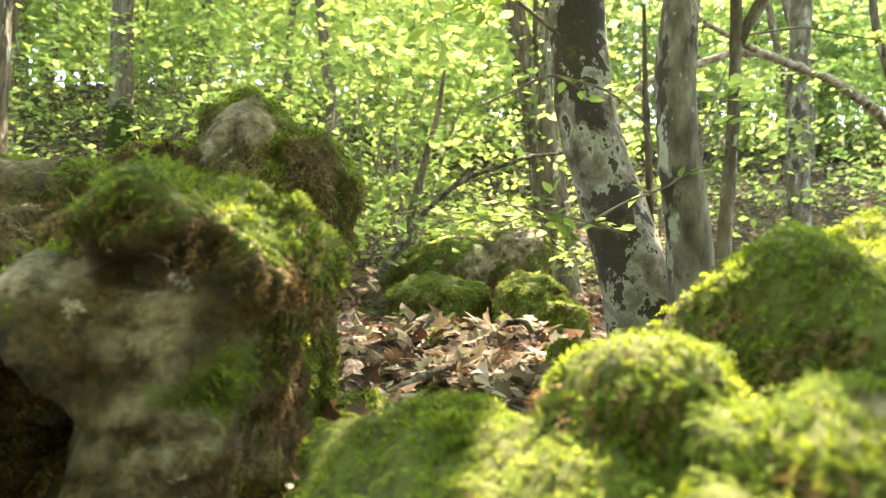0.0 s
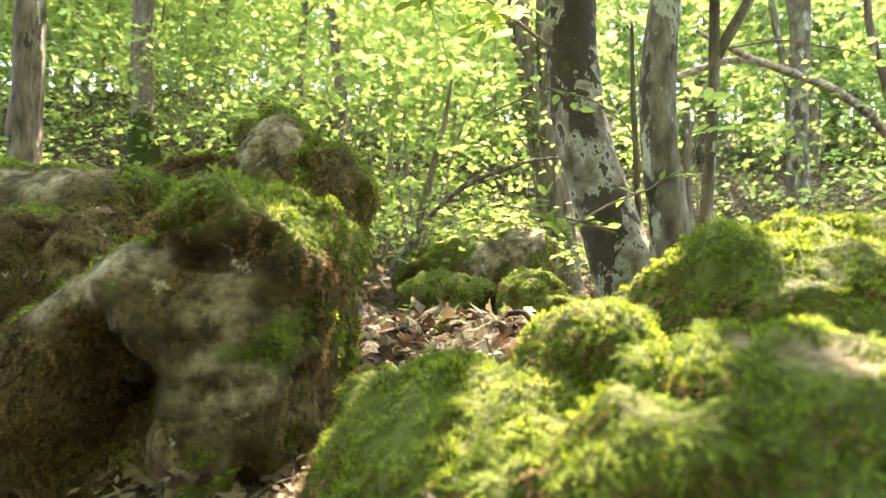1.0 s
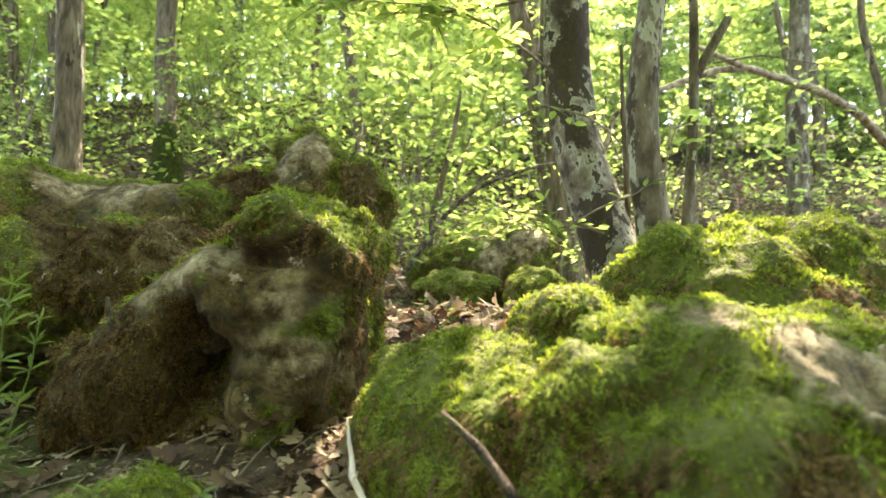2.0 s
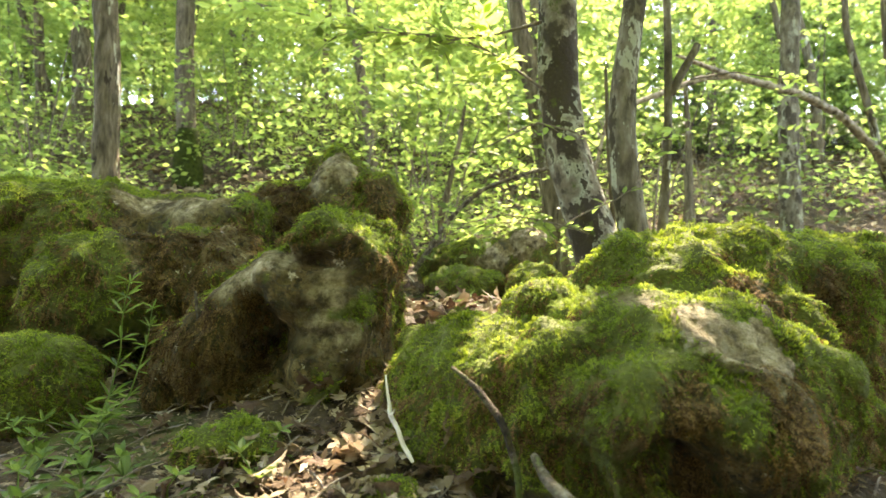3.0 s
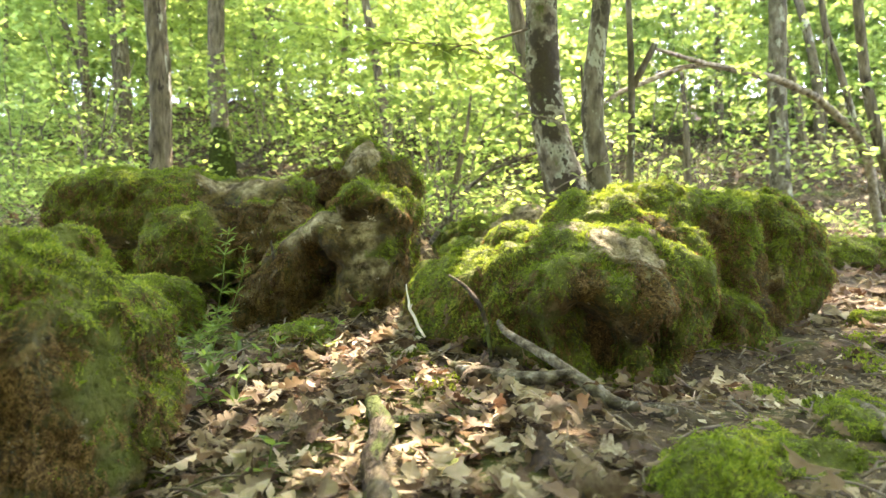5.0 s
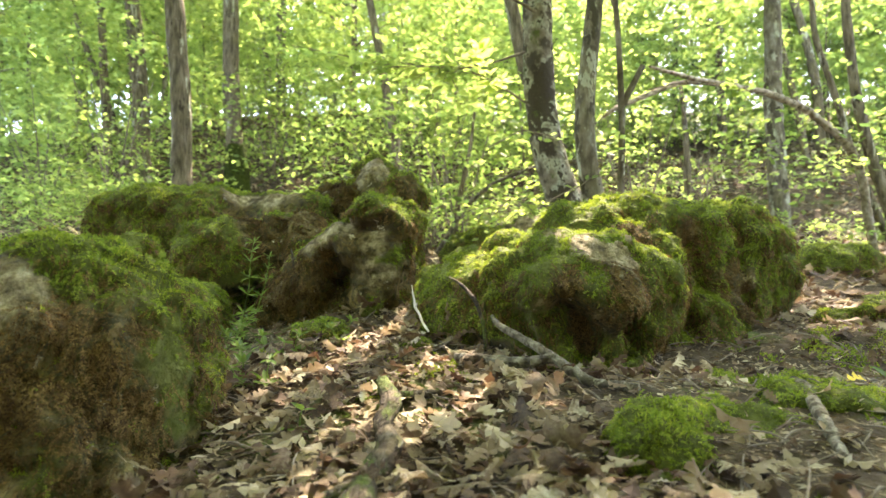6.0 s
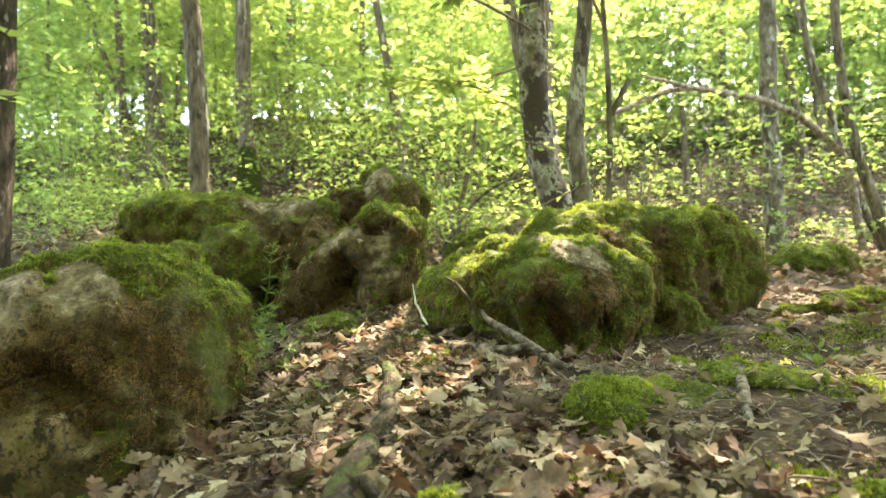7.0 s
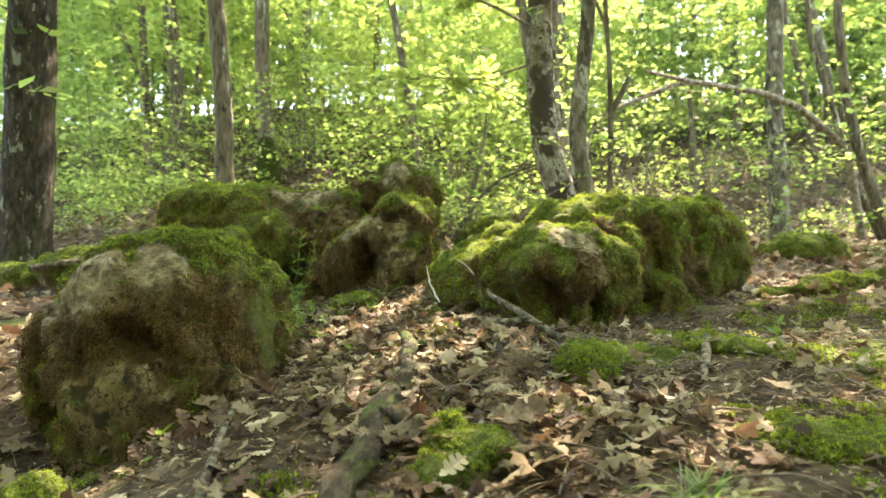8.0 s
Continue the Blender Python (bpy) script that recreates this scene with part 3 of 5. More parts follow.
mossy_rock("mossy_boulder", "rounded pale limestone boulder with a moss cap", [
    blob(-0.645, -0.42, 0.03, 0.27, 0.26, 0.245, 12, 2.3),
    blob(-0.77, -0.46, -0.08, 0.22, 0.23, 0.22, 0, 2.3),
    blob(-0.645, -0.45, -0.17, 0.26, 0.25, 0.20, 0, 2.6)],
    seed=53, crust=((-0.58, -0.66, 0.20, 0.09), (-0.76, -0.66, 0.15, 0.11), (-0.86, -0.64, 0.10, 0.08)), lump=0.03, voxel=0.011, cracks=(((-0.62, -0.62, 0.25), (-0.54, -0.68, 0.17), 0.022, 0.035), ((-0.66, -0.70, 0.03), (-0.58, -0.70, 0.03), 0.07, 0.09), ((-0.85, -0.64, -0.02), (-0.84, -0.66, -0.14), 0.09, 0.10), ((-0.42, -0.64, 0.0), (-0.41, -0.64, -0.08), 0.06, 0.07)),
    bare=((-0.58, -0.66, 0.20, 0.085), (-0.74, -0.66, 0.16, 0.09), (-0.57, -0.72, -0.12, 0.08), (-0.70, -0.73, -0.10, 0.08), (-0.86, -0.64, 0.10, 0.05)), cover=0.25, tuft=1.3,
    withered=((-0.62, -0.70, 0.06, 0.14), (-0.46, -0.66, 0.06, 0.15), (-0.78, -0.66, 0.02, 0.14), (-0.40, -0.60, -0.06, 0.10), (-0.92, -0.6, 0.04, 0.10)))


# moss cushions on the floor
def cushion(x, y, rx, ry, rz, yaw=0, seed=1, brown=0.0, tall=0.0092):
    r = np.random.default_rng(seed)
    pieces = []
    for k in range(6):
        a, d = r.uniform(0, 2 * math.pi), r.uniform(0.15, 0.75) * (k > 0)
        px, py = x + rx * d * math.cos(a), y + ry * d * math.sin(a)
        k_ = r.uniform(0.35, 0.6) if k else 0.75
        pieces.append(blob(px, py, float(gz(px, py)) - 0.012, rx * k_, ry * k_, rz * r.uniform(0.55, 1.0) if k else rz * 0.9, r.uniform(0, 90), 2.2))
    mossy_rock("moss_cushion", "low cushion of bright green moss among dead leaves", pieces,
               voxel=0.009, lump=0.02, seed=seed, cover=0.55, brown=brown, tall=tall, category="moss", tuft=0.7)


cushion(0.41, -0.42, 0.15, 0.10, 0.075, 10, 61)
cushion(0.56, -0.27, 0.16, 0.12, 0.032, 20, 62)
cushion(0.76, -0.14, 0.17, 0.11, 0.03, 30, 67)
cushion(0.62, 0.08, 0.14, 0.09, 0.03, 40, 63)
cushion(0.165, -0.97, 0.10, 0.10, 0.042, 0, 64)
cushion(-0.54, -1.12, 0.11, 0.12, 0.13, 0, 65)
cushion(-0.09, 0.19, 0.055, 0.04, 0.05, 0, 68, 0.3)
cushion(-0.43, 0.33, 0.12, 0.07, 0.055, 0, 69, 0.6)
cushion(0.78, -0.85, 0.13, 0.12, 0.02, 0, 66)

# ---- trees ----
LEAF_V = np.array([(0, 0, 0), (0.3, 0.26, 0.05), (0.68, 0.22, 0.05), (1, 0, -0.06), (0.68, -0.22, 0.05), (0.3, -0.26, 0.05)])
LEAF_F = np.array([(0, 3, 1), (1, 3, 2), (0, 5, 3), (5, 4, 3)])
KITE_V = np.array([(0, 0, 0), (0.45, 0.3, 0.06), (1, 0, 0), (0.45, -0.3, 0.06)])
KITE_F = np.array([(0, 2, 1), (0, 3, 2)])


def spray_leaves(origin, ahead, length, leaves, size, rng, tpl, flat=0.75):
    """Leaves in two rows along drooping twigs: origin and ahead are (n, 3)."""
    n = len(origin)
    t = np.linspace(0.12, 1.0, leaves)[None, :, None]
    side = unit(np.cross(ahead, np.array([0, 0, 1.0])) + 1e-6)
    up = np.cross(side, ahead)
    sgn = np.where(np.arange(leaves) % 2 == 0, 1.0, -1.0)[None, :, None]
    ln = length[:, None, None]
    pos = origin[:, None] + ahead[:, None] * t * ln + np.array([0, 0, -1.0]) * (t ** 2) * ln * 0.25 + rng.normal(0, 0.03, (n, leaves, 3)) * ln
    d = ahead[:, None] * 0.75 + side[:, None] * sgn * 0.8 + rng.normal(0, 0.3, (n, leaves, 3))
    upv = np.array([0, 0, 1.0]) + up[:, None] * 0.4 + rng.normal(0, flat, (n, leaves, 3))
    sz = size * rng.uniform(0.6, 1.25, n * leaves)
    return stamp(*tpl, pos.reshape(-1, 3), d.reshape(-1, 3), upv.reshape(-1, 3), sz)


def crown_mesh(name, seed, sprays, radius, low, high, size, leaves=12, tpl=(KITE_V, KITE_F), hole=0.25):
    rng = np.random.default_rng(seed)
    limbs = rng.uniform(0, 2 * math.pi, 9)
    a = limbs[rng.integers(0, 9, sprays)] + rng.normal(0, 0.45, sprays)
    h = rng.uniform(0, 1, sprays)
    layer = np.round(h * 9) / 9
    h = 0.7 * layer + 0.3 * h
    rr = radius * (0.45 + 0.75 * np.sin(math.pi * (0.12 + 0.80 * h))) * np.sqrt(rng.uniform(hole ** 2, 1, sprays)) * 0.85
    o = np.stack([rr * np.cos(a), rr * np.sin(a), low + (high - low) * h + 0.12 * rr], 1)
    ahead = unit(np.stack([np.cos(a + rng.normal(0, 0.6, sprays)), np.sin(a + rng.normal(0, 0.6, sprays)), rng.normal(0.02, 0.18, sprays)], 1))
    ln = rng.uniform(0.25, 0.6, sprays)
    return mesh_of(name, *spray_leaves(o, ahead, ln, leaves, size, rng, tpl), M_LEAF, False)


def limb_fan(seed, count, reach, low, high, r0):
    """Side branches that rise from the trunk's axis."""
    rng = np.random.default_rng(seed)
    out = []
    for k in range(count):
        a, h = rng.uniform(0, 2 * math.pi), rng.uniform(low, high)
        ln = reach * rng.uniform(0.6, 1.1)
        p = [(0, 0, h)]
        for s in (0.35, 0.7, 1.0):
            a += rng.normal(0, 0.25)
            p.append((math.cos(a) * ln * s, math.sin(a) * ln * s, h + ln * s * rng.uniform(0.25, 0.6)))
        out.append(tube(p, [r0, r0 * 0.7, r0 * 0.45, r0 * 0.15], 5, 0.1, k, 0.2))
    return out


def grown_tree(name, label, spine, radii, bark, crown=None, crown_at=None, sides=18, fine=0.025, rough=0.16, limbs=(), seed=0, category="tree"):
    """A tree along a spine of world points, with its limbs and its crown."""
    spine = np.asarray(spine, float)
    thing = tagged(new(name, None), label, category, "trees of the wood")
    thing.location = spine[0]
    part("trunk", mesh_of("trunk", *tube(spine - spine[0], radii, sides, rough, seed, fine), bark), thing)
    for k, (pts, rad) in enumerate(limbs):
        part("limb", mesh_of("limb", *tube(np.asarray(pts) - spine[0], rad, 8, 0.18, seed + k, 0.03), bark), thing)
    if crown:
        ob = part("crown", crown, thing, "fresh green leaves")
        if crown_at:
            x, y, z, turn, size = (*crown_at, 0.0, 1.0)[:5]
            ob.matrix_basis = Matrix.Translation(Vector((x, y, z)) - Vector(spine[0])) @ Matrix.Rotation(turn, 4, 'Z') @ Matrix.Scale(size, 4)
    return thing


FAR_CROWNS = [crown_mesh("crown", 180 + k, 190, 1.7, 0.7 + 0.3 * k, 6.3 + 0.5 * k, 0.145, 10) for k in range(3)]
CROWNS = [crown_mesh("crown", 100 + k, 560, 1.7, 0.9 + 0.4 * k, 6.0 + 0.5 * k, 0.076, 12) for k in range(3)]
# Crowns mostly above the view, added to shade and dapple what stands below.
HIGH_SHADE_CROWNS = [crown_mesh("crown", 150 + k, 430, 1.5, 2.7, 6.5, 0.085, 12) for k in range(3)]
LOW_CROWNS = [crown_mesh("crown", 200 + k, 270, 1.25, 0.2, 3.4 + 0.3 * k, 0.073, 12, hole=0.05) for k in range(3)]


def up_from(spine, to=7.0, drift=(0.05, 0.02), seed=0):
    """Carries a spine on upward to a height above its foot."""
    rng = np.random.default_rng(seed)
    p = [tuple(q) for q in spine]
    foot = p[0][2]
    while p[-1][2] < foot + to:
        x, y, z = p[-1]
        p.append((x + drift[0] + rng.normal(0, 0.07), y + drift[1] + rng.normal(0, 0.05), z + 0.6))
    return p


def taper(n, r0, r1):
    return [r0 + (r1 - r0) * (k / (n - 1)) for k in range(n)]


def fit_tree(label, spine, r0, bark, crown=None, seed=0, sides=18, fine=0.03, limbs=(), to=7.0, flare=1.25, name="tree", drift=(0.03, 0.02), top_r=0.35, crown_at=None):
    sp = up_from(spine, to, drift, seed)
    rad = taper(len(sp), r0, r0 * top_r)
    rad[0] *= flare
    return grown_tree(name, label, sp, rad, bark, crown, crown_at or (sp[-1][0], sp[-1][1], sp[0][2]), sides, fine, 0.16, limbs, seed)


# Its crown is set off the trunk, out of view, to dapple the floor.
MAIN = fit_tree("slender tree with pale bark blotched by dark moss",
         [(0.50, 1.55, 0.12), (0.45, 1.56, 0.36), (0.402, 1.6, 0.54), (0.357, 1.63, 0.69), (0.319, 1.65, 0.85), (0.300, 1.66, 1.05), (0.295, 1.66, 1.35), (0.31, 1.66, 1.7)],
         0.095, M_BARK, HIGH_SHADE_CROWNS[2], 1, 28, 0.02, crown_at=(0.50, 0.68, -0.26, 4.96, 0.94))
# This crown, added well off its trunk, shades the ground on the right.
fit_tree("thin grey tree with flaking pale bark",
         [(0.54, 1.42, 0.10), (0.535, 1.41, 0.38), (0.515, 1.4, 0.55), (0.498, 1.4, 0.66), (0.486, 1.4, 0.80), (0.490, 1.4, 0.95), (0.52, 1.4, 1.15), (0.56, 1.4, 1.45), (0.59, 1.4, 1.8)],
         0.056, M_BARK_PLAIN, HIGH_SHADE_CROWNS[0], 2, 24, 0.02, to=5, drift=(0.08, -0.02), crown_at=(1.89, 1.04, -0.43, 2.77, 0.84))
# The unseen crown is drawn aside so sun still reaches the long rock.
REAR = grown_tree("tree", "rough brown-barked tree forking into two stems", [(0.547, 3.4, 0.148), (0.513, 3.4, 0.337), (0.477, 3.4, 0.655), (0.428, 3.4, 1.007), (0.379, 3.4, 1.282)], [0.125, 0.11, 0.105, 0.10, 0.10], M_BARK_FAR, HIGH_SHADE_CROWNS[1], (-0.6, 4.1, 0.9), 20, 0.03, 0.16, (
    ([(0.373, 3.4, 1.249), (0.325, 3.4, 1.46), (0.277, 3.4, 1.689), (0.218, 3.4, 1.952), (0.098, 3.4499999999999997, 2.652), (-0.021999999999999992, 3.5, 3.352), (-0.142, 3.55, 4.052), (-0.262, 3.6, 4.752)], [0.075, 0.068, 0.064, 0.06, 0.05, 0.045, 0.04, 0.02]),
    ([(0.389, 3.4, 1.266), (0.402, 3.4, 1.493), (0.399, 3.4, 1.722), (0.389, 3.4, 1.953), (0.41900000000000004, 3.4499999999999997, 2.653), (0.449, 3.5, 3.3529999999999998), (0.479, 3.55, 4.053), (0.509, 3.6, 4.753)], [0.075, 0.062, 0.058, 0.055, 0.05, 0.045, 0.04, 0.02])), 3)
fit_tree("thin smooth grey sapling", [(0.63, 1.5, 0.15), (0.645, 1.5, 0.5), (0.66, 1.5, 0.65), (0.672, 1.5, 0.9), (0.675, 1.5, 1.2), (0.665, 1.5, 1.5)],
         0.019, M_BARK_PLAIN, None, 4, 12, 0.03, to=3.2, name="sapling", limbs=(([(0.682, 1.5, 0.98), (0.70, 1.5, 1.02), (0.737, 1.5, 1.084), (0.778, 1.5, 1.16)], [0.015, 0.016, 0.015, 0.013]), ([(0.672, 1.5, 1.42), (0.65, 1.5, 1.49), (0.61, 1.5, 1.6), (0.56, 1.5, 1.9)], [0.011, 0.009, 0.008, 0.004])))
fit_tree("tall straight tree with pale patches on dark bark", [(2.82, 5.3, 0.2), (2.82, 5.3, 0.6), (2.81, 5.3, 1.3), (2.81, 5.3, 2.0), (2.86, 5.3, 3.0)], 0.105, M_BARK_PLAIN, HIGH_SHADE_CROWNS[2], 5, 14, 0.06)
fit_tree("crooked thin tree with a bent stem", [(3.2, 3.9, 0.3), (3.1, 3.9, 0.65), (2.99, 3.9, 1.05), (2.90, 3.9, 1.6), (2.865, 3.9, 2.3)], 0.05, M_BARK_FAR, HIGH_SHADE_CROWNS[0], 6, 12, 0.06, to=5)
fit_tree("stout dark tree with lichen-flecked bark", [(-3.22, 1.7, 0.1), (-3.2, 1.7, 0.5), (-3.18, 1.7, 1.0), (-3.15, 1.7, 1.6), (-3.13, 1.7, 2.2)], 0.172, M_BARK_DARK, HIGH_SHADE_CROWNS[0], 7, 24, 0.04)
fit_tree("grey tree with furrowed bark", [(-2.30, 2.75, 0.4), (-2.32, 2.75, 0.95), (-2.31, 2.75, 1.5), (-2.37, 2.75, 2.4)], 0.082, M_BARK_FAR, HIGH_SHADE_CROWNS[1], 8, 18, 0.05)
MOSSY = fit_tree("straight tree with a mossy foot", [(-3.15, 5.3, 1.2), (-3.17, 5.3, 1.6), (-3.22, 5.3, 2.5), (-3.20, 5.3, 3.6)], 0.11, M_BARK_FAR, HIGH_SHADE_CROWNS[2], 9, 14, 0.08)
part("moss", mesh_of("moss", *tube([(0, 0, 0), (-0.01, 0, 0.3), (-0.02, 0, 0.62)], [0.155, 0.145, 0.112], 16, 0.12, 3, 0.03), M_MOSSY_BARK), MOSSY, "dark green moss sleeve")
fit_tree("dark crooked tree on the slope", [(-4.85, 6.0, 1.5), (-4.86, 6.0, 2.0), (-4.85, 6.0, 2.6), (-4.95, 6.0, 3.7)], 0.12, M_BARK_FAR, HIGH_SHADE_CROWNS[0], 10, 14, 0.08)
fit_tree("short leaning dark stem among leaves", [(-0.32, 2.8, 0.35), (-0.28, 2.8, 0.62), (-0.225, 2.8, 0.86), (-0.16, 2.8, 1.12), (-0.13, 2.82, 1.35)], 0.026, M_BARK_FAR, None, 11, 12, 0.05, to=0.95, top_r=0.3)

fit_tree("thin bent tree leaning on the slope", [(3.3, 4.2, 0.3), (3.22, 4.2, 0.46), (3.01, 4.2, 1.09), (2.89, 4.2, 1.67), (2.75, 4.2, 2.2)], 0.035, M_BARK_FAR, None, 12, 10, 0.06, to=5)
fit_tree("short dead snag on the slope", [(2.1, 6.0, 0.8), (2.09, 6.0, 1.1), (2.1, 6.0, 1.74), (2.07, 6.0, 2.37)], 0.06, M_BARK_FAR, None, 13, 10, 0.08, to=1.4, name="snag")
fit_tree("thin leaning stem on the slope", [(-5.0, 6.0, 1.7), (-5.2, 6.0, 2.3), (-5.5, 6.0, 3.05), (-5.77, 6.0, 3.75)], 0.05, M_BARK_FAR, None, 14, 10, 0.08, to=5, drift=(-0.2, 0.0))

# the wood behind, and unseen trees added around for shade
rng = np.random.default_rng(5)
spots = []
while len(spots) < 84:
    r, a = 6.5 + 22 * rng.random() ** 0.8, rng.uniform(-1.15, 1.15)
    x, y = r * math.sin(a), r * math.cos(a) - 1
    if y > 5.5 - 0.2 * abs(x) and all((x - q[0]) ** 2 + (y - q[1]) ** 2 > 0.9 for q in spots):
        spots.append((x, y))
spots = [(x - 2.2, y) if -4.6 < x < -3.2 and y < 5.6 else (x, y) for x, y in spots]
protos = []
for k in range(6):
    bend = np.random.default_rng(30 + k)
    sp = [(0, 0, -0.2)]
    lean = bend.normal(0, 0.05, 2)
    for s in range(1, 12):
        lean = lean + bend.normal(0, 0.03, 2)
        sp.append((sp[-1][0] + lean[0], sp[-1][1] + lean[1], s * 0.65))
    r0 = (0.07, 0.09, 0.06, 0.11, 0.05, 0.08)[k]
    protos.append(grown_tree("tree", "slender forest tree with grey-brown bark", sp, taper(12, r0, r0 * 0.3), M_BARK_FAR,
                             CROWNS[k % 3], None, 9, 0.2, 0.12, (), k))
    for lv, lf in limb_fan(k, 6, 1.3, 1.5, 5.5, 0.022):
        part("limb", mesh_of("limb", lv, lf, M_BARK_FAR), protos[-1])


def thin_out(tree, k):
    """Gives a distant or unseen tree a crown of fewer, broader leaves."""
    for c in tree.children:
        if c.name.startswith("crown"):
            c.data = FAR_CROWNS[k % 3]


for k, (x, y) in enumerate(spots):
    m = pose(x, y, float(gz(x, y)), 0, 0, rng.uniform(0, 360)) @ Matrix.Scale(0.9 + 0.5 * ramp01(y, 8, 22), 4)
    if k < 6:
        protos[k].matrix_basis = m
    else:
        t = copy_thing(protos[k % 6], m)
        if math.hypot(x, y) > 10.5:
            thin_out(t, k)
# Trees at the sides and back, never in view, added to cut sky light.
for k in range(42):
    r, a = 3.6 + 9 * rng.random(), rng.uniform(1.2, 2 * math.pi - 1.2)
    x, y = r * math.sin(a), r * math.cos(a) - 0.8
    if abs(x) < 2.2 and -3.2 < y < 3:
        continue
    thin_out(copy_thing(protos[k % 6], pose(x, y, float(gz(x, y)), 0, 0, rng.uniform(0, 360))), k)
# More unseen trees at the back, to darken faces turned that way.
for k in range(22):
    x, y = rng.uniform(-5.5, 5.5), rng.uniform(-9.0, -3.4)
    thin_out(copy_thing(protos[(k * 5 + 1) % 6], pose(x, y, float(gz(x, y)), 0, 0, rng.uniform(0, 360))), k)
for k in range(44):
    r, a = rng.uniform(21, 36), rng.uniform(-1.0, 1.0)
    x, y = r * math.sin(a), r * math.cos(a)
    thin_out(copy_thing(protos[(k * 3 + 2) % 6], pose(x, y, float(gz(x, y)) - 0.5, 0, 0, rng.uniform(0, 360)) @ Matrix.Scale(2.0, 4)), k)
for k in range(9):
    x, y = rng.uniform(1.0, 9.0), rng.uniform(15.0, 20.0)
    copy_thing(protos[(k * 5) % 6], pose(x, y, float(gz(x, y)), 0, 0, rng.uniform(0, 360)) @ Matrix.Scale(1.15, 4))
for k, (x, y) in enumerate(((-5.6, 7.6), (-4.4, 9.6), (-7.0, 9.0), (-8.6, 7.4))):
    copy_thing(protos[(k * 5 + 2) % 6], pose(x, y, float(gz(x, y)), 0, 0, 60 * k))
# Unseen trees added close at the back; their leaves dim the nearest rock faces.
for k, (x, y) in enumerate(((-1.75, -2.45), (-2.7, -1.7), (-0.6, -3.0), (1.3, -3.3), (2.4, -2.4), (-3.4, -3.0), (0.3, -4.3))):
    z = float(gz(x, y))
    grown_tree("tree", "slender forest tree with grey-brown bark", [(x, y, z - 0.1), (x + 0.05, y, z + 2.0), (x, y + 0.1, z + 4.0), (x, y, z + 6.4)], [0.09, 0.075, 0.06, 0.02], M_BARK_FAR,
               (HIGH_SHADE_CROWNS + CROWNS)[k % 6], (x, y, z - 0.3), 14, 0.1, seed=40 + k)
SHRUBS = [crown_mesh("crown", 260 + k, 120, 0.6, 0.08, 1.1, 0.05, 9, hole=0.02) for k in range(3)]
shrub = []
sr = np.random.default_rng(77)
places = []
for k in range(105):
    if k < 26:
        x, y = sr.uniform(-4.5, 5.5), sr.uniform(3.2, 6.5)
    else:
        r, a = sr.uniform(7, 16), sr.uniform(-1.0, 1.0)
        x, y = r * math.sin(a), r * math.cos(a)
    if y < 3.0 or (abs(x - 2.7) < 0.9 and y < 5.4) or (-4.6 < x < -1.0 and y < 5.6) or (x > 1.5 and y < 11.5 and k % 4):
        continue
    places.append((x, y))
places += [(-4.1, 4.3), (-3.9, 4.15), (-4.35, 4.2), (-4.3, 3.7), (-0.9, 3.3), (1.1, 3.6), (-0.35, 3.5)]
for k, (x, y) in enumerate(places):
    m = pose(x, y, float(gz(x, y)), 0, 0, sr.uniform(0, 360)) @ Matrix.Scale(sr.uniform(0.8, 1.3) * (1 + 0.5 * float(ramp01(y, 7, 14))), 4)
    if k < 3:
        t = tagged(new("shrub", None), "low leafy shrub on the forest floor", "shrub", "undergrowth shrubs")
        for q in range(4):
            b = 1.6 * q + k
            part("stem", mesh_of("stem", *tube([(0, 0, -0.05), (0.12 * math.cos(b), 0.12 * math.sin(b), 0.45), (0.3 * math.cos(b), 0.3 * math.sin(b), 0.95)], [0.008, 0.006, 0.002], 5, 0.1, q, 0.2), M_TWIG), t)
        part("crown", SHRUBS[k], t, "fresh green leaves")
        t.matrix_basis = m
        shrub.append(t)
    else:
        copy_thing(shrub[k % 3], m)
COVER = [crown_mesh("crown", 290 + k, 70, 0.5, 0.03, 0.38, 0.045, 8, hole=0.0) for k in range(2)]
cover = []
for k in range(52):
    x, y = sr.uniform(-4.8, 4.8), sr.uniform(2.5, 7.5)
    if k % 2:
        x, y = sr.uniform(-4.8, -1.0), sr.uniform(2.2, 6.0)
    if (abs(x - 0.2) < 0.6 and y < 2.9) or (y < 5.5 and -0.74 * (y + 1) < x < -0.42 * (y + 1)) or (x > 1.6 and y < 6.5 and k % 3):
        continue
    m = pose(x, y, float(gz(x, y)), 0, 0, sr.uniform(0, 360)) @ Matrix.Scale(sr.uniform(0.7, 1.3), 4)
    if len(cover) < 2:
        t = tagged(new("ground_plant", None), "leafy green ground plant on the slope", "plant", "ground plants")
        part("stem", mesh_of("stem", *tube([(0, 0, -0.03), (0.03, 0.02, 0.15), (0.05, 0.06, 0.32)], [0.005, 0.004, 0.002], 5, 0, 0, 0.06), M_TWIG), t)
        part("crown", COVER[len(cover)], t, "fresh green leaves")
        t.matrix_basis = m
        cover.append(t)
    else:
        copy_thing(cover[k % 2], m)
bush = None
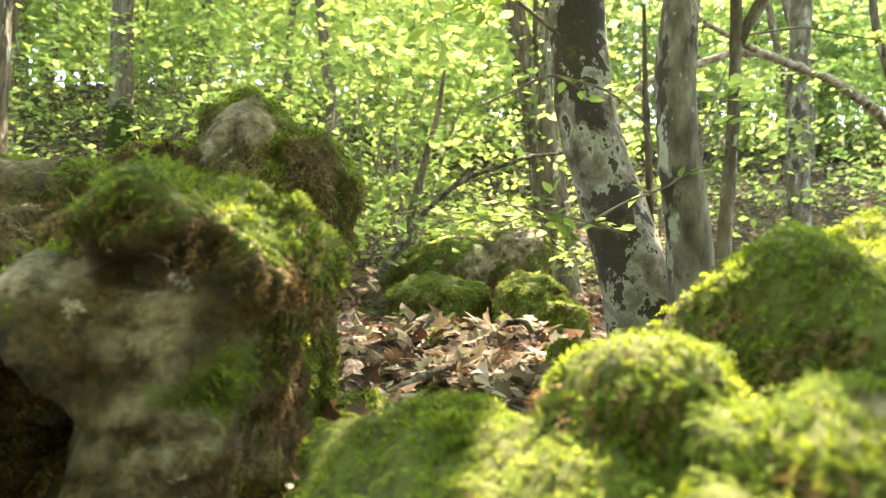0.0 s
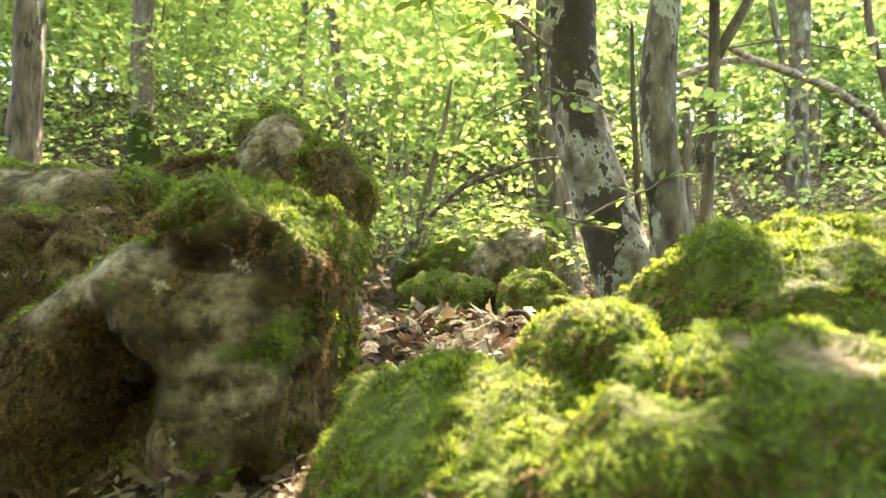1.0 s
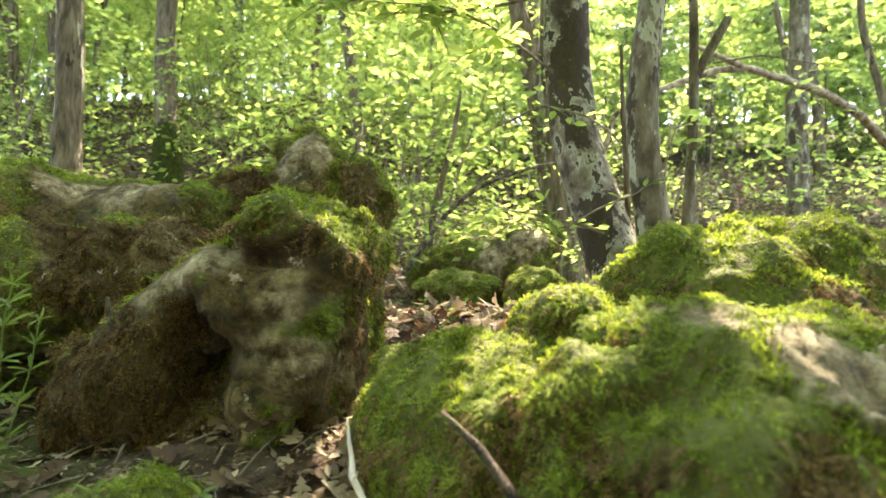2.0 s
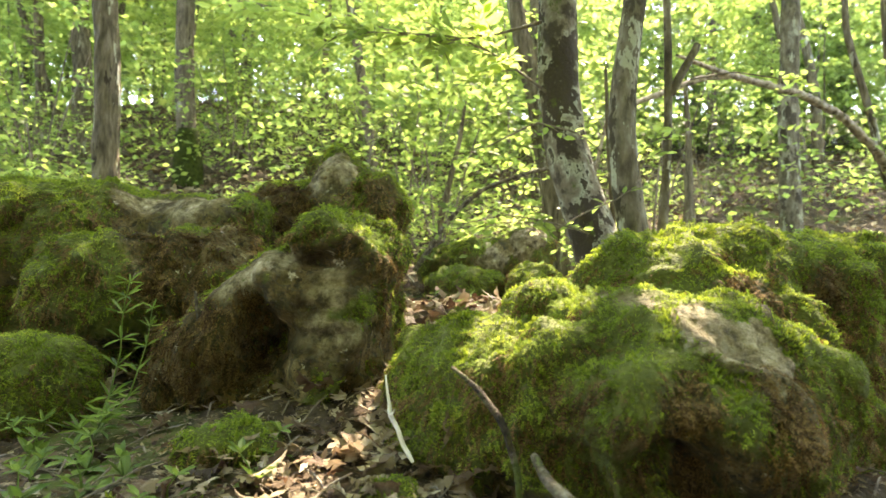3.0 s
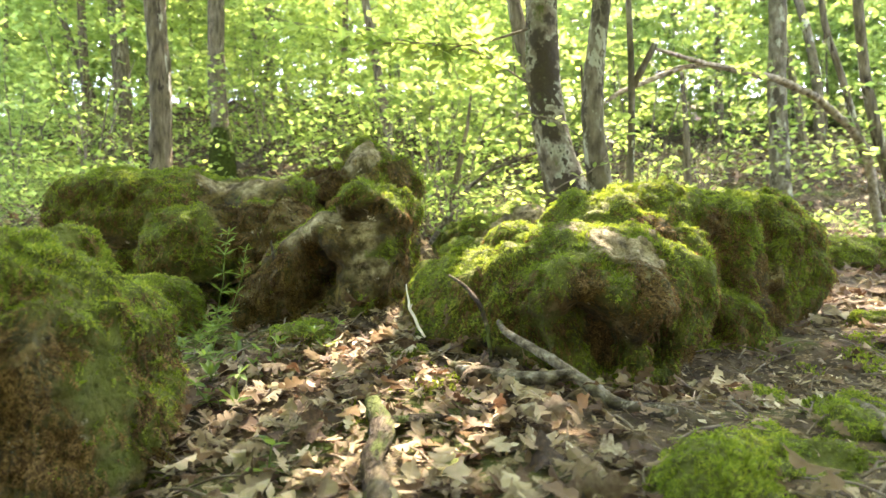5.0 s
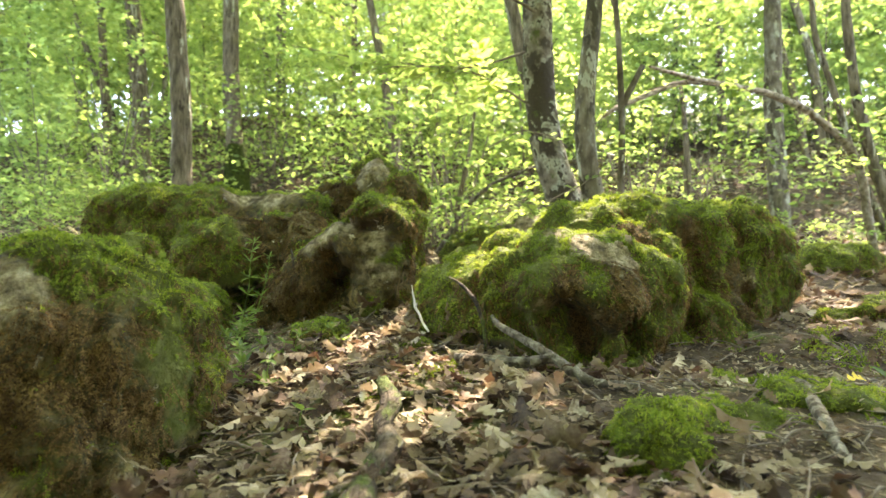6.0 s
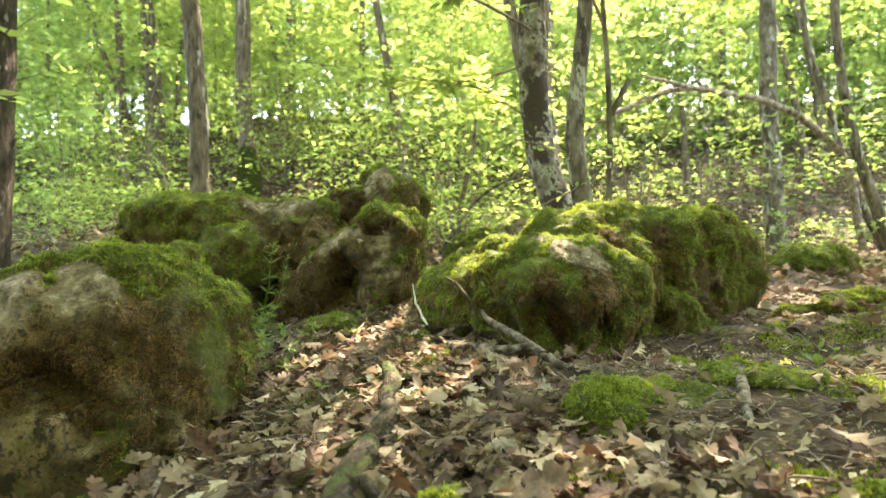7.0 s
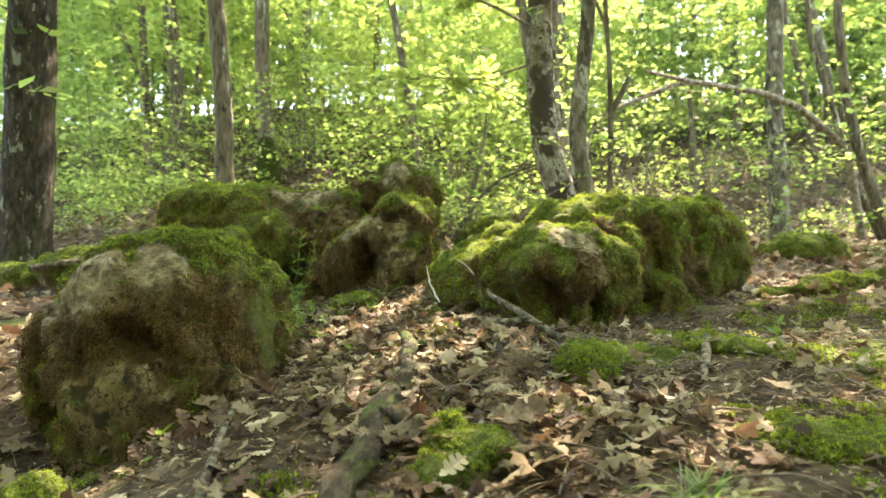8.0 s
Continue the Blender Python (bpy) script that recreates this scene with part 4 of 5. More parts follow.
for k in range(44):
    r, a = 6.6 + 11 * rng.random(), rng.uniform(-1.1, 1.1)
    x, y = r * math.sin(a), r * math.cos(a)
    if y < 5.6 or (x > 1.2 and y < 12 and k % 3):
        continue
    m = pose(x, y, float(gz(x, y)), 0, 0, rng.uniform(0, 360))
    if bush is None:
        bush = []
        for q in range(3):
            t = tagged(new("sapling", None), "young leafy sapling of the undergrowth", "sapling", "undergrowth saplings")
            part("trunk", mesh_of("trunk", *tube([(0, 0, -0.1), (0.05, 0.02, 0.9), (0.0, 0.1, 1.8), (0.1, 0.1, 3.0)], [0.022, 0.018, 0.012, 0.005], 8, 0.1, q, 0.1), M_BARK_FAR), t)
            part("crown", LOW_CROWNS[q], t, "fresh green leaves")
            bush.append(t)
        used = 0
    if used < 3:
        bush[used].matrix_basis = m
        used += 1
    else:
        copy_thing(bush[k % 3], m)

for k in range(34):
    r, a = rng.uniform(17, 27), -0.95 + 1.9 * (k + rng.random()) / 34
    x, y = r * math.sin(a), r * math.cos(a)
    copy_thing(bush[k % 3], pose(x, y, float(gz(x, y)) - 0.3, 0, 0, rng.uniform(0, 360)) @ Matrix.Scale(rng.uniform(1.7, 2.4), 4))

for k in range(14):
    r, a = rng.uniform(13, 18), 0.1 + 0.7 * (k + rng.random()) / 14
    x, y = r * math.sin(a), r * math.cos(a)
    copy_thing(bush[k % 3], pose(x, y, float(gz(x, y)) - 0.2, 0, 0, rng.uniform(0, 360)) @ Matrix.Scale(rng.uniform(1.3, 1.8), 4))
for k in range(12):
    r, a = rng.uniform(10, 16), -1.0 + 0.55 * (k + rng.random()) / 12
    x, y = r * math.sin(a), r * math.cos(a)
    copy_thing(bush[k % 3], pose(x, y, float(gz(x, y)) - 0.2, 0, 0, rng.uniform(0, 360)) @ Matrix.Scale(rng.uniform(1.3, 1.8), 4))


# ---- branches with leaves close by, and unseen shade limbs ----
def leafy_limb(thing, pts, rad, sprays, seed, size=0.06, leaves=9, length=0.22, bare=0.25):
    """A limb of a tree with leafy twigs on its outer part, in world points."""
    rng = np.random.default_rng(seed)
    p = np.asarray(pts, float)
    part("limb", mesh_of("limb", *tube(p - np.array(thing.location), rad, 8, 0.12, seed, 0.02), M_TWIG), thing)
    s = np.linspace(0, 1, len(p))
    t = rng.uniform(bare, 1.0, sprays)
    o = np.stack([np.interp(t, s, p[:, i]) for i in range(3)], 1)
    main = unit(p[-1] - p[0])
    ahead = unit(main + rng.normal(0, 0.75, (sprays, 3)) * (1, 1, 0.35))
    ln = length * rng.uniform(0.5, 1.2, sprays)
    loc = np.array(thing.location)
    v, f = spray_leaves(o - loc, ahead, ln, leaves, size, rng, (LEAF_V, LEAF_F), 0.5)
    part("crown", mesh_of("crown", v, f, M_LEAF, False), thing, "fresh green leaves")
    tw = [tube([a - loc, a - loc + d * l * 0.55 - (0, 0, 0.02 * l), a - loc + d * l - (0, 0, 0.25 * l)], [0.0022, 0.0016, 0.0008], 4, 0, 0, 0.06, False) for a, d, l in zip(o, ahead, ln)]
    tagged(part("twig", mesh_of("twig", *join(tw), M_TWIG), thing), kind="stuff")


leafy_limb(MAIN, [(0.27, 1.64, 1.33), (0.09, 1.6, 1.267), (-0.1, 1.6, 1.241), (-0.33, 1.58, 1.28), (-0.57, 1.55, 1.31), (-0.95, 1.5, 1.40)], [0.008, 0.006, 0.005, 0.004, 0.003, 0.002], 26, 71)
leafy_limb(MAIN, [(0.27, 1.62, 1.02), (0.15, 1.58, 1.10), (0.06, 1.56, 1.164), (-0.1, 1.55, 1.24), (-0.45, 1.5, 1.25)], [0.006, 0.005, 0.004, 0.003, 0.002], 14, 72)
leafy_limb(MAIN, [(0.30, 1.60, 1.5), (0.0, 1.4, 1.62), (-0.4, 1.3, 1.66), (-0.9, 1.2, 1.72)], [0.009, 0.007, 0.005, 0.002], 26, 73)
leafy_limb(MAIN, [(0.40, 1.55, 0.50), (0.28, 1.45, 0.50), (0.14, 1.4, 0.52), (0.02, 1.38, 0.50)], [0.005, 0.003, 0.002, 0.001], 9, 74, 0.045, 6, 0.12)

leafy_limb(MAIN, [(0.022, 1.46, 0.794), (0.133, 1.46, 0.847), (0.2, 1.46, 0.881), (0.344, 1.46, 0.841), (0.438, 1.46, 0.764), (0.463, 1.46, 0.654)], [0.0025, 0.003, 0.0035, 0.003, 0.0022, 0.0012], 3, 81, 0.042, 5, 0.09)
leafy_limb(MAIN, [(0.263, 1.36, 0.489), (0.363, 1.36, 0.547), (0.465, 1.36, 0.588), (0.534, 1.36, 0.651), (0.579, 1.36, 0.787)], [0.003, 0.003, 0.0026, 0.002, 0.001], 5, 82, 0.042, 5, 0.09)
leafy_limb(MAIN, [(-0.002, 1.36, 0.577), (0.09, 1.36, 0.539), (0.195, 1.36, 0.521), (0.299, 1.36, 0.496), (0.37, 1.36, 0.471)], [0.001, 0.002, 0.0025, 0.003, 0.0035], 6, 83, 0.042, 5, 0.09)
leafy_limb(MAIN, [(0.871, 1.9, 1.157), (1.047, 1.9, 1.186), (1.187, 1.9, 1.159), (1.305, 1.9, 1.141)], [0.004, 0.003, 0.003, 0.002], 4, 84, 0.042, 5, 0.09)

# Limbs above the view, added only to shade rocks, cushions and litter.
leafy_limb(MAIN, [(0.34, 1.66, 2.9), (0.15, 1.68, 3.1), (-0.05, 1.7, 3.2), (-0.32, 1.7, 3.25)], [0.02, 0.016, 0.012, 0.006], 75, 85, 0.08, 10, 0.3)
leafy_limb(MAIN, [(0.36, 1.66, 3.2), (0.2, 1.85, 3.4), (0.0, 1.95, 3.5), (-0.25, 2.0, 3.55)], [0.02, 0.016, 0.012, 0.006], 75, 86, 0.08, 10, 0.3)
leafy_limb(MAIN, [(0.36, 1.64, 2.8), (0.8, 1.68, 3.0), (1.15, 1.82, 3.15), (1.5, 1.92, 3.2)], [0.02, 0.016, 0.012, 0.006], 70, 87, 0.08, 10, 0.24)
leafy_limb(MAIN, [(0.36, 1.66, 3.0), (0.3, 2.2, 3.2), (0.1, 2.7, 3.3), (-0.3, 2.9, 3.35), (-0.95, 2.95, 3.4)], [0.022, 0.018, 0.014, 0.010, 0.005], 120, 88, 0.08, 10, 0.3)
leafy_limb(MAIN, [(0.33, 1.66, 2.5), (0.2, 1.42, 2.65), (0.0, 1.3, 2.7), (-0.35, 1.25, 2.75)], [0.018, 0.014, 0.010, 0.005], 90, 90, 0.08, 10, 0.26)
leafy_limb(MAIN, [(0.37, 1.66, 3.0), (0.8, 1.8, 3.1), (1.08, 2.12, 3.15), (1.55, 2.3, 3.2)], [0.02, 0.016, 0.011, 0.005], 90, 91, 0.08, 10, 0.2, 0.52)
leafy_limb(MAIN, [(0.34, 1.64, 2.4), (0.45, 1.28, 2.6), (0.45, 1.02, 2.68), (0.05, 0.85, 2.72)], [0.018, 0.014, 0.010, 0.005], 85, 92, 0.08, 10, 0.26, 0.35)
leafy_limb(MAIN, [(0.36, 1.66, 2.9), (0.55, 1.95, 3.05), (0.8, 2.10, 3.1), (1.02, 2.16, 3.1)], [0.012, 0.010, 0.007, 0.004], 16, 93, 0.07, 8, 0.15, 0.55)
leafy_limb(REAR, [(0.47, 3.5, 3.35), (1.0, 3.2, 3.4), (1.4, 2.8, 3.35), (2.0, 2.85, 3.35)], [0.022, 0.018, 0.012, 0.005], 110, 89, 0.08, 10, 0.28)

# ---- sticks, roots and fallen branches ----
def stick(name, label, pts, rad, mat, forks=(), sides=9, seed=0, category="branch"):
    p = np.asarray(pts, float)
    thing = tagged(new(name, None), label, category)
    thing.location = p[0]
    part("stem", mesh_of("stem", *tube(p - p[0], rad, sides, 0.35, seed, 0.008), mat), thing)
    for k, (fp, fr) in enumerate(forks):
        part("fork", mesh_of("fork", *tube(np.asarray(fp) - p[0], fr, sides, 0.35, seed + 5 + k, 0.008), mat), thing)
    return thing


def on(x, y, lift):
    return (x, y, float(gz(x, y)) + lift)


stick("forked_branch", "grey weathered forked branch on dead leaves", [(0.115, 0.13, 0.085), (0.13, 0.06, 0.07), (0.235, -0.05, 0.02), (0.335, -0.12, -0.045), on(0.42, -0.17, 0.01)],
      [0.006, 0.008, 0.0105, 0.013, 0.013], M_DRYWOOD, [([(0.26, -0.07, 0.004), (0.18, -0.045, -0.010), (0.10, -0.01, -0.006), (0.03, 0.03, -0.004)], [0.011, 0.014, 0.016, 0.010])], 12, 3)
stick("tree_root", "gnarled brown root half sunk in the leaf litter",
      [on(-0.13, -0.06, -0.01), on(-0.115, -0.14, 0.018), on(-0.06, -0.27, 0.026), on(-0.058, -0.38, 0.02), on(-0.012, -0.50, 0.026), on(-0.025, -0.62, 0.018),
       on(0.004, -0.75, 0.026), on(-0.002, -0.86, 0.03), on(0.034, -0.98, 0.018), on(0.03, -1.12, 0.022), on(0.062, -1.3, 0.008), on(0.1, -1.7, -0.03)],
      [0.010, 0.015, 0.019, 0.016, 0.021, 0.017, 0.024, 0.019, 0.025, 0.021, 0.025, 0.025], M_ROOT,
      [([on(-0.08, -0.25, 0.02), on(0.0, -0.2, 0.02), on(0.06, -0.19, 0.01)], [0.012, 0.009, 0.005]),
       ([on(-0.02, -0.60, 0.02), on(-0.07, -0.68, 0.016), on(-0.09, -0.80, 0.004)], [0.011, 0.009, 0.005]),
       ([on(0.01, -0.80, 0.024), on(0.05, -0.86, 0.016), on(0.11, -0.90, 0.002)], [0.012, 0.009, 0.005])], 14, 4, "root")
stick("bleached_stick", "thin bleached white stick leaning on a mossy rock", [(-0.121, 0.272, 0.170), (-0.118, 0.268, 0.146), (-0.113, 0.265, 0.124), (-0.112, 0.26, 0.108), (-0.098, 0.255, 0.088), (-0.090, 0.25, 0.066), (-0.07, 0.235, 0.04)],
      [0.0012, 0.0022, 0.0030, 0.0044, 0.0038, 0.0042, 0.003], M_PALEWOOD, [([(-0.112, 0.26, 0.108), (-0.104, 0.245, 0.113), (-0.100, 0.235, 0.122)], [0.0024, 0.0016, 0.0008])], 8, 5, "stick")
stick("dead_branch", "dark crooked twig propped against a mossy rock", [(-0.008, 0.235, 0.19), (0.035, 0.19, 0.165), (0.072, 0.15, 0.125), (0.092, 0.12, 0.066), (0.096, 0.10, 0.0)],
      [0.003, 0.005, 0.0055, 0.005, 0.004], M_ROOT, (), 9, 6, "stick")
stick("fallen_stick", "short grey stick on mossy ground", [on(0.80, 0.15, 0.012), on(0.755, -0.05, 0.012), on(0.735, -0.16, 0.014), on(0.69, -0.33, 0.01), on(0.645, -0.5, 0.006)],
      [0.006, 0.010, 0.012, 0.012, 0.008], M_DRYWOOD, (), 9, 7, "stick")
stick("fallen_stick", "thin pale stick beside a boulder", [on(-0.30, -0.79, 0.04), on(-0.25, -0.92, 0.03), on(-0.2, -1.05, 0.015), on(-0.11, -1.27, 0.0)], [0.004, 0.006, 0.007, 0.006], M_DRYWOOD, (), 8, 8, "stick")
stick("fallen_stick", "thin pale stick hanging against a rock", [(-0.572, 0.50, 0.30), (-0.563, 0.5, 0.24), (-0.566, 0.52, 0.17)], [0.003, 0.004, 0.003], M_DRYWOOD, (), 7, 9, "stick")
stick("leaning_branch", "long bare dead branch leaning between trees", [(3.1, 4.15, 0.3), (2.98, 4.05, 1.03), (2.82, 3.96, 1.22), (2.47, 3.75, 1.44), (2.09, 3.5, 1.53), (1.45, 3.06, 1.54), (1.06, 2.75, 1.56)],
      [0.036, 0.034, 0.032, 0.029, 0.026, 0.019, 0.009], M_DEADBRANCH, [([(1.5, 3.09, 1.54), (1.27, 2.98, 1.50), (1.1, 2.9, 1.42), (0.84, 2.8, 1.31), (0.67, 2.75, 1.19), (0.6, 2.75, 0.9)], [0.018, 0.019, 0.018, 0.015, 0.012, 0.009])], 9, 10)
stick("leaning_branch", "thin bare branch leaning over the undergrowth", [(-0.40, 2.6, 0.35), (-0.185, 2.6, 0.66), (-0.02, 2.6, 0.80), (0.27, 2.6, 0.90), (0.6, 2.7, 0.95)], [0.016, 0.014, 0.012, 0.009, 0.004], M_DRYWOOD, (), 8, 11)
stick("bare_sapling", "thin bare dead stem standing by a tree", [(0.50, 1.62, 0.2), (0.49, 1.6, 0.6), (0.475, 1.6, 0.9), (0.47, 1.6, 1.12)], [0.011, 0.010, 0.008, 0.005], M_BARK_FAR, (), 8, 12)
stick("leaning_stump", "weathered broken stump against a rock", [(-0.16, 0.88, -0.02), (-0.185, 0.97, 0.06), (-0.20, 1.05, 0.14), (-0.21, 1.12, 0.19)], [0.035, 0.032, 0.03, 0.02], M_DRYWOOD, (), 12, 13, "stump")

stick("fallen_stick", "crooked grey stick on leaf litter between rocks", [on(-0.14, 1.02, 0.012), on(-0.07, 1.14, 0.022), on(-0.02, 1.28, 0.014), on(0.05, 1.42, 0.02)], [0.005, 0.008, 0.008, 0.005], M_DRYWOOD, [([on(-0.06, 1.16, 0.02), on(-0.10, 1.26, 0.03)], [0.004, 0.003])], 9, 14, "stick")
stick("fallen_stick", "dark curved stick on the forest floor", [on(0.08, 1.62, 0.01), on(0.12, 1.68, 0.05), on(0.17, 1.66, 0.06), on(0.20, 1.62, 0.02)], [0.006, 0.009, 0.009, 0.006], M_ROOT, (), 9, 15, "stick")
stick("fallen_stick", "long grey stick lying by a mossy mound", [on(-2.5, 1.0, 0.15), on(-2.2, 1.1, 0.17), on(-1.8, 1.18, 0.13), on(-1.5, 1.22, 0.08)], [0.018, 0.02, 0.018, 0.01], M_DRYWOOD, (), 9, 16, "stick")
mossy_rock("mossy_log", "low fallen log wrapped in green moss", [tube([on(1.15, 0.72, 0.0), on(1.45, 0.80, 0.03), on(1.75, 0.92, 0.03), on(2.2, 1.1, 0.02)], [0.03, 0.04, 0.045, 0.05], 14, 0.3, 1, 0.02)],
           voxel=0.009, lump=0.012, seed=81, cover=0.5, category="log")
mossy_rock("mossy_stone", "mossy stone low in the leaf litter", [blob(1.82, 2.1, float(gz(1.82, 2.1)) + 0.02, 0.24, 0.18, 0.13, 10, 2.3)], voxel=0.014, seed=82, cover=0.5, dense=20000)
mossy_rock("mossy_stone", "flat stone under a green moss carpet", [blob(-0.10, 2.3, 0.25, 0.20, 0.15, 0.11, 5, 2.5)], voxel=0.013, seed=84, cover=0.6, dense=26000)
mossy_rock("mossy_stone", "mossy stone at the foot of a tree", [blob(0.24, 2.25, 0.25, 0.12, 0.16, 0.13, -15, 2.4), blob(0.33, 2.1, 0.20, 0.09, 0.12, 0.10, 0, 2.3)], voxel=0.013, seed=85, cover=0.7, dense=26000)
mossy_rock("mossy_stone", "pale stone block with moss on its ledges", [blob(0.06, 2.75, 0.40, 0.30, 0.17, 0.13, 8, 2.8), blob(0.24, 2.7, 0.46, 0.12, 0.12, 0.12, 0, 3.0), blob(-0.25, 2.8, 0.36, 0.16, 0.14, 0.12, 0, 2.6)], voxel=0.014, seed=86, cover=0.3, dense=22000,
           bare=((0.22, 2.6, 0.52, 0.12), (0.05, 2.6, 0.40, 0.09)), crust=((0.22, 2.6, 0.52, 0.14), (0.0, 2.6, 0.42, 0.1)))
mossy_rock("mossy_stone", "low mossy mound beside a stout tree", [blob(-2.36, 1.25, 0.2, 0.26, 0.2, 0.13, 10, 2.3), blob(-2.75, 1.4, 0.15, 0.4, 0.18, 0.1, 10, 2.3)], voxel=0.014, seed=83, cover=0.5, dense=16000)
for k, (x, y, rx, ry, rz) in enumerate(((0.30, 1.30, 0.14, 0.12, 0.10), (0.02, 1.0, 0.08, 0.06, 0.04), (-0.15, 0.95, 0.08, 0.06, 0.04))):
    cushion(x, y, rx, ry, rz, 10, 90 + k)

# ---- herbs ----
def herb(name, label, stems, category="plant"):
    """stems: (points, whorls, leaves in each, length, width)."""
    foot = np.asarray(stems[0][0][0], float)
    thing = tagged(new(name, None), label, category)
    thing.location = foot
    for k, (pts, whorls, leaves, ln, wd) in enumerate(stems):
        p = np.asarray(pts, float) - foot
        part("stem", mesh_of("stem", *tube(p, taper(len(p), 0.002, 0.001), 5, 0, 0, 0.02), M_HERB), thing)
        s = np.linspace(0, 1, len(p))
        for w in range(whorls):
            t = 0.15 + 0.85 * w / max(1, whorls - 1)
            c = np.array([np.interp(t, s, p[:, i]) for i in range(3)])
            a = np.arange(leaves) * 2 * math.pi / leaves + w * 0.7 + RNG.normal(0, 0.15, leaves)
            d = np.stack([np.cos(a), np.sin(a), RNG.uniform(-0.3, 1.3, leaves)], 1)
            v, f = stamp(LEAF_V * (1, wd, 1), LEAF_F, np.repeat(c[None], leaves, 0), d, np.tile([0, 0, 1.0], (leaves, 1)) + RNG.normal(0, 0.2, (leaves, 3)), ln * (1.1 - 0.45 * t) * RNG.uniform(0.8, 1.1, leaves))
            tagged(part("leaf_whorl", mesh_of("leaf_whorl", v, f, M_HERB, False), thing))
    return thing


herb("cleavers_plant", "tall green herb with narrow leaves in whorls", [
    ([(-0.73, 0.42, 0.02), (-0.709, 0.42, 0.075), (-0.683, 0.42, 0.18), (-0.672, 0.41, 0.27), (-0.66, 0.41, 0.32)], 7, 6, 0.055, 0.26),
    ([(-0.72, 0.40, 0.02), (-0.65, 0.40, 0.10), (-0.61, 0.39, 0.20), (-0.60, 0.39, 0.27)], 6, 6, 0.04, 0.26),
    ([(-0.73, 0.42, 0.02), (-0.68, 0.36, 0.06), (-0.62, 0.33, 0.10)], 4, 7, 0.05, 0.4),
    ([(-0.74, 0.42, 0.02), (-0.80, 0.38, 0.05), (-0.86, 0.35, 0.06)], 3, 7, 0.045, 0.4)])
hr = np.random.default_rng(17)
for k in range(16):
    x, y = (-0.42 + hr.normal(0, 0.10), 0.16 + hr.normal(0, 0.12)) if k < 10 else (-0.72 + hr.normal(0, 0.08), 0.25 + hr.normal(0, 0.07))
    g = on(x, y, 0.0)
    h = hr.uniform(0.03, 0.07)
    herb("seedling", "small bright green woodland seedling in dead leaves", [([g, (x + hr.normal(0, 0.01), y, g[2] + h * 0.6), (x + hr.normal(0, 0.015), y, g[2] + h)], 2, 6, 0.045, 0.75)])
for x, y in ((-0.42, -0.86), (0.95, -0.05), (1.05, 0.1), (-0.2, -0.4), (-0.08, 1.45), (-0.2, 1.75), (-0.05, 1.6), (0.1, 1.75)):
    g = on(x, y, 0.0)
    herb("seedling", "seedling with a pair of broad leaves", [([g, (x, y, g[2] + 0.025), (x + 0.005, y, g[2] + 0.045)], 2, 3, 0.045, 1.1)])

blade = []
for k in range(60):
    a, ln = hr.uniform(0, 2 * math.pi), hr.uniform(0.07, 0.15)
    c, s_, w = math.cos(a), math.sin(a), 0.0025
    o = np.array([hr.normal(0, 0.012), hr.normal(0, 0.012), 0])
    lean = hr.uniform(0.5, 1.0)
    v = []
    for t in (0, 0.35, 0.7, 1.0):
        q = o + np.array([c * lean * ln * t, s_ * lean * ln * t, ln * (0.75 * t - 0.55 * t * t)])
        ww = w * (1 - 0.85 * t)
        v += [q + (-s_ * ww, c * ww, 0), q + (s_ * ww, -c * ww, 0)]
    blade.append((np.array(v), np.array([(0, 1, 3), (0, 3, 2), (2, 3, 5), (2, 5, 4), (4, 5, 7), (4, 7, 6)])))
tuft = tagged(new("grass_tuft", mesh_of("grass_tuft", *join(blade), M_HERB, False)), "tuft of arching green grass blades", "grass", kind="stuff")
tuft.location = on(0.50, -1.10, 0.0)

# ---- dead leaves ----
def oak_leaf(seed, lobes=4, light=False):
    """A curled oak leaf, one unit long, with rounded lobes."""
    r = np.random.default_rng(seed)
    n = lobes * 3 + 1
    t = np.linspace(0, 1, n + 1)
    env = 0.27 * np.sin(math.pi * np.clip(t * 0.92 + 0.04, 0, 1) ** 1.15) + 0.015
    wl, wr = [env * np.array([0.36, 0.95, 1.08])[np.arange(n + 1) % 3] * r.uniform(0.85, 1.15, n + 1) for _ in range(2)]
    wl[-1] = wr[-1] = 0.05
    bend, roll_, twist = r.uniform(-0.9, 0.7), r.uniform(0.3, 2.8) * r.choice([-1, 1]), r.normal(0, 0.5)
    fwd = np.array([-0.01, 0.0, 0.035])[np.arange(n + 1) % 3]

    def shaped(x, y):
        z = bend * (x - 0.5) ** 2 + roll_ * y * y + twist * (x - 0.5) * y + 0.02 * np.sin(9 * x + seed)
        return np.stack([x, y, z], 1)
    v = np.concatenate([shaped(t, 0 * t), shaped(t + fwd, wl * 0.55), shaped(t + fwd, wl), shaped(t + fwd, -wr * 0.55), shaped(t + fwd, -wr),
                        np.array([(-0.16, 0.008, 0.02), (-0.16, -0.008, 0.02)])])
    m = n + 1
    f = []
    for k in range(n):
        if light:
            f += [(k, k + 1, 2 * m + k + 1), (k, 2 * m + k + 1, 2 * m + k), (k, 4 * m + k + 1, k + 1), (k, 4 * m + k, 4 * m + k + 1)]
            continue
        for a, b in ((0, 1), (1, 2)):
            f += [(a * m + k, a * m + k + 1, b * m + k + 1), (a * m + k, b * m + k + 1, b * m + k)]
        for a, b in ((0, 3), (3, 4)):
            f += [(a * m + k, b * m + k + 1, a * m + k + 1), (a * m + k, b * m + k, b * m + k + 1)]
    f += [(0, 5 * m, 5 * m + 1)]
    return v, np.array(f)


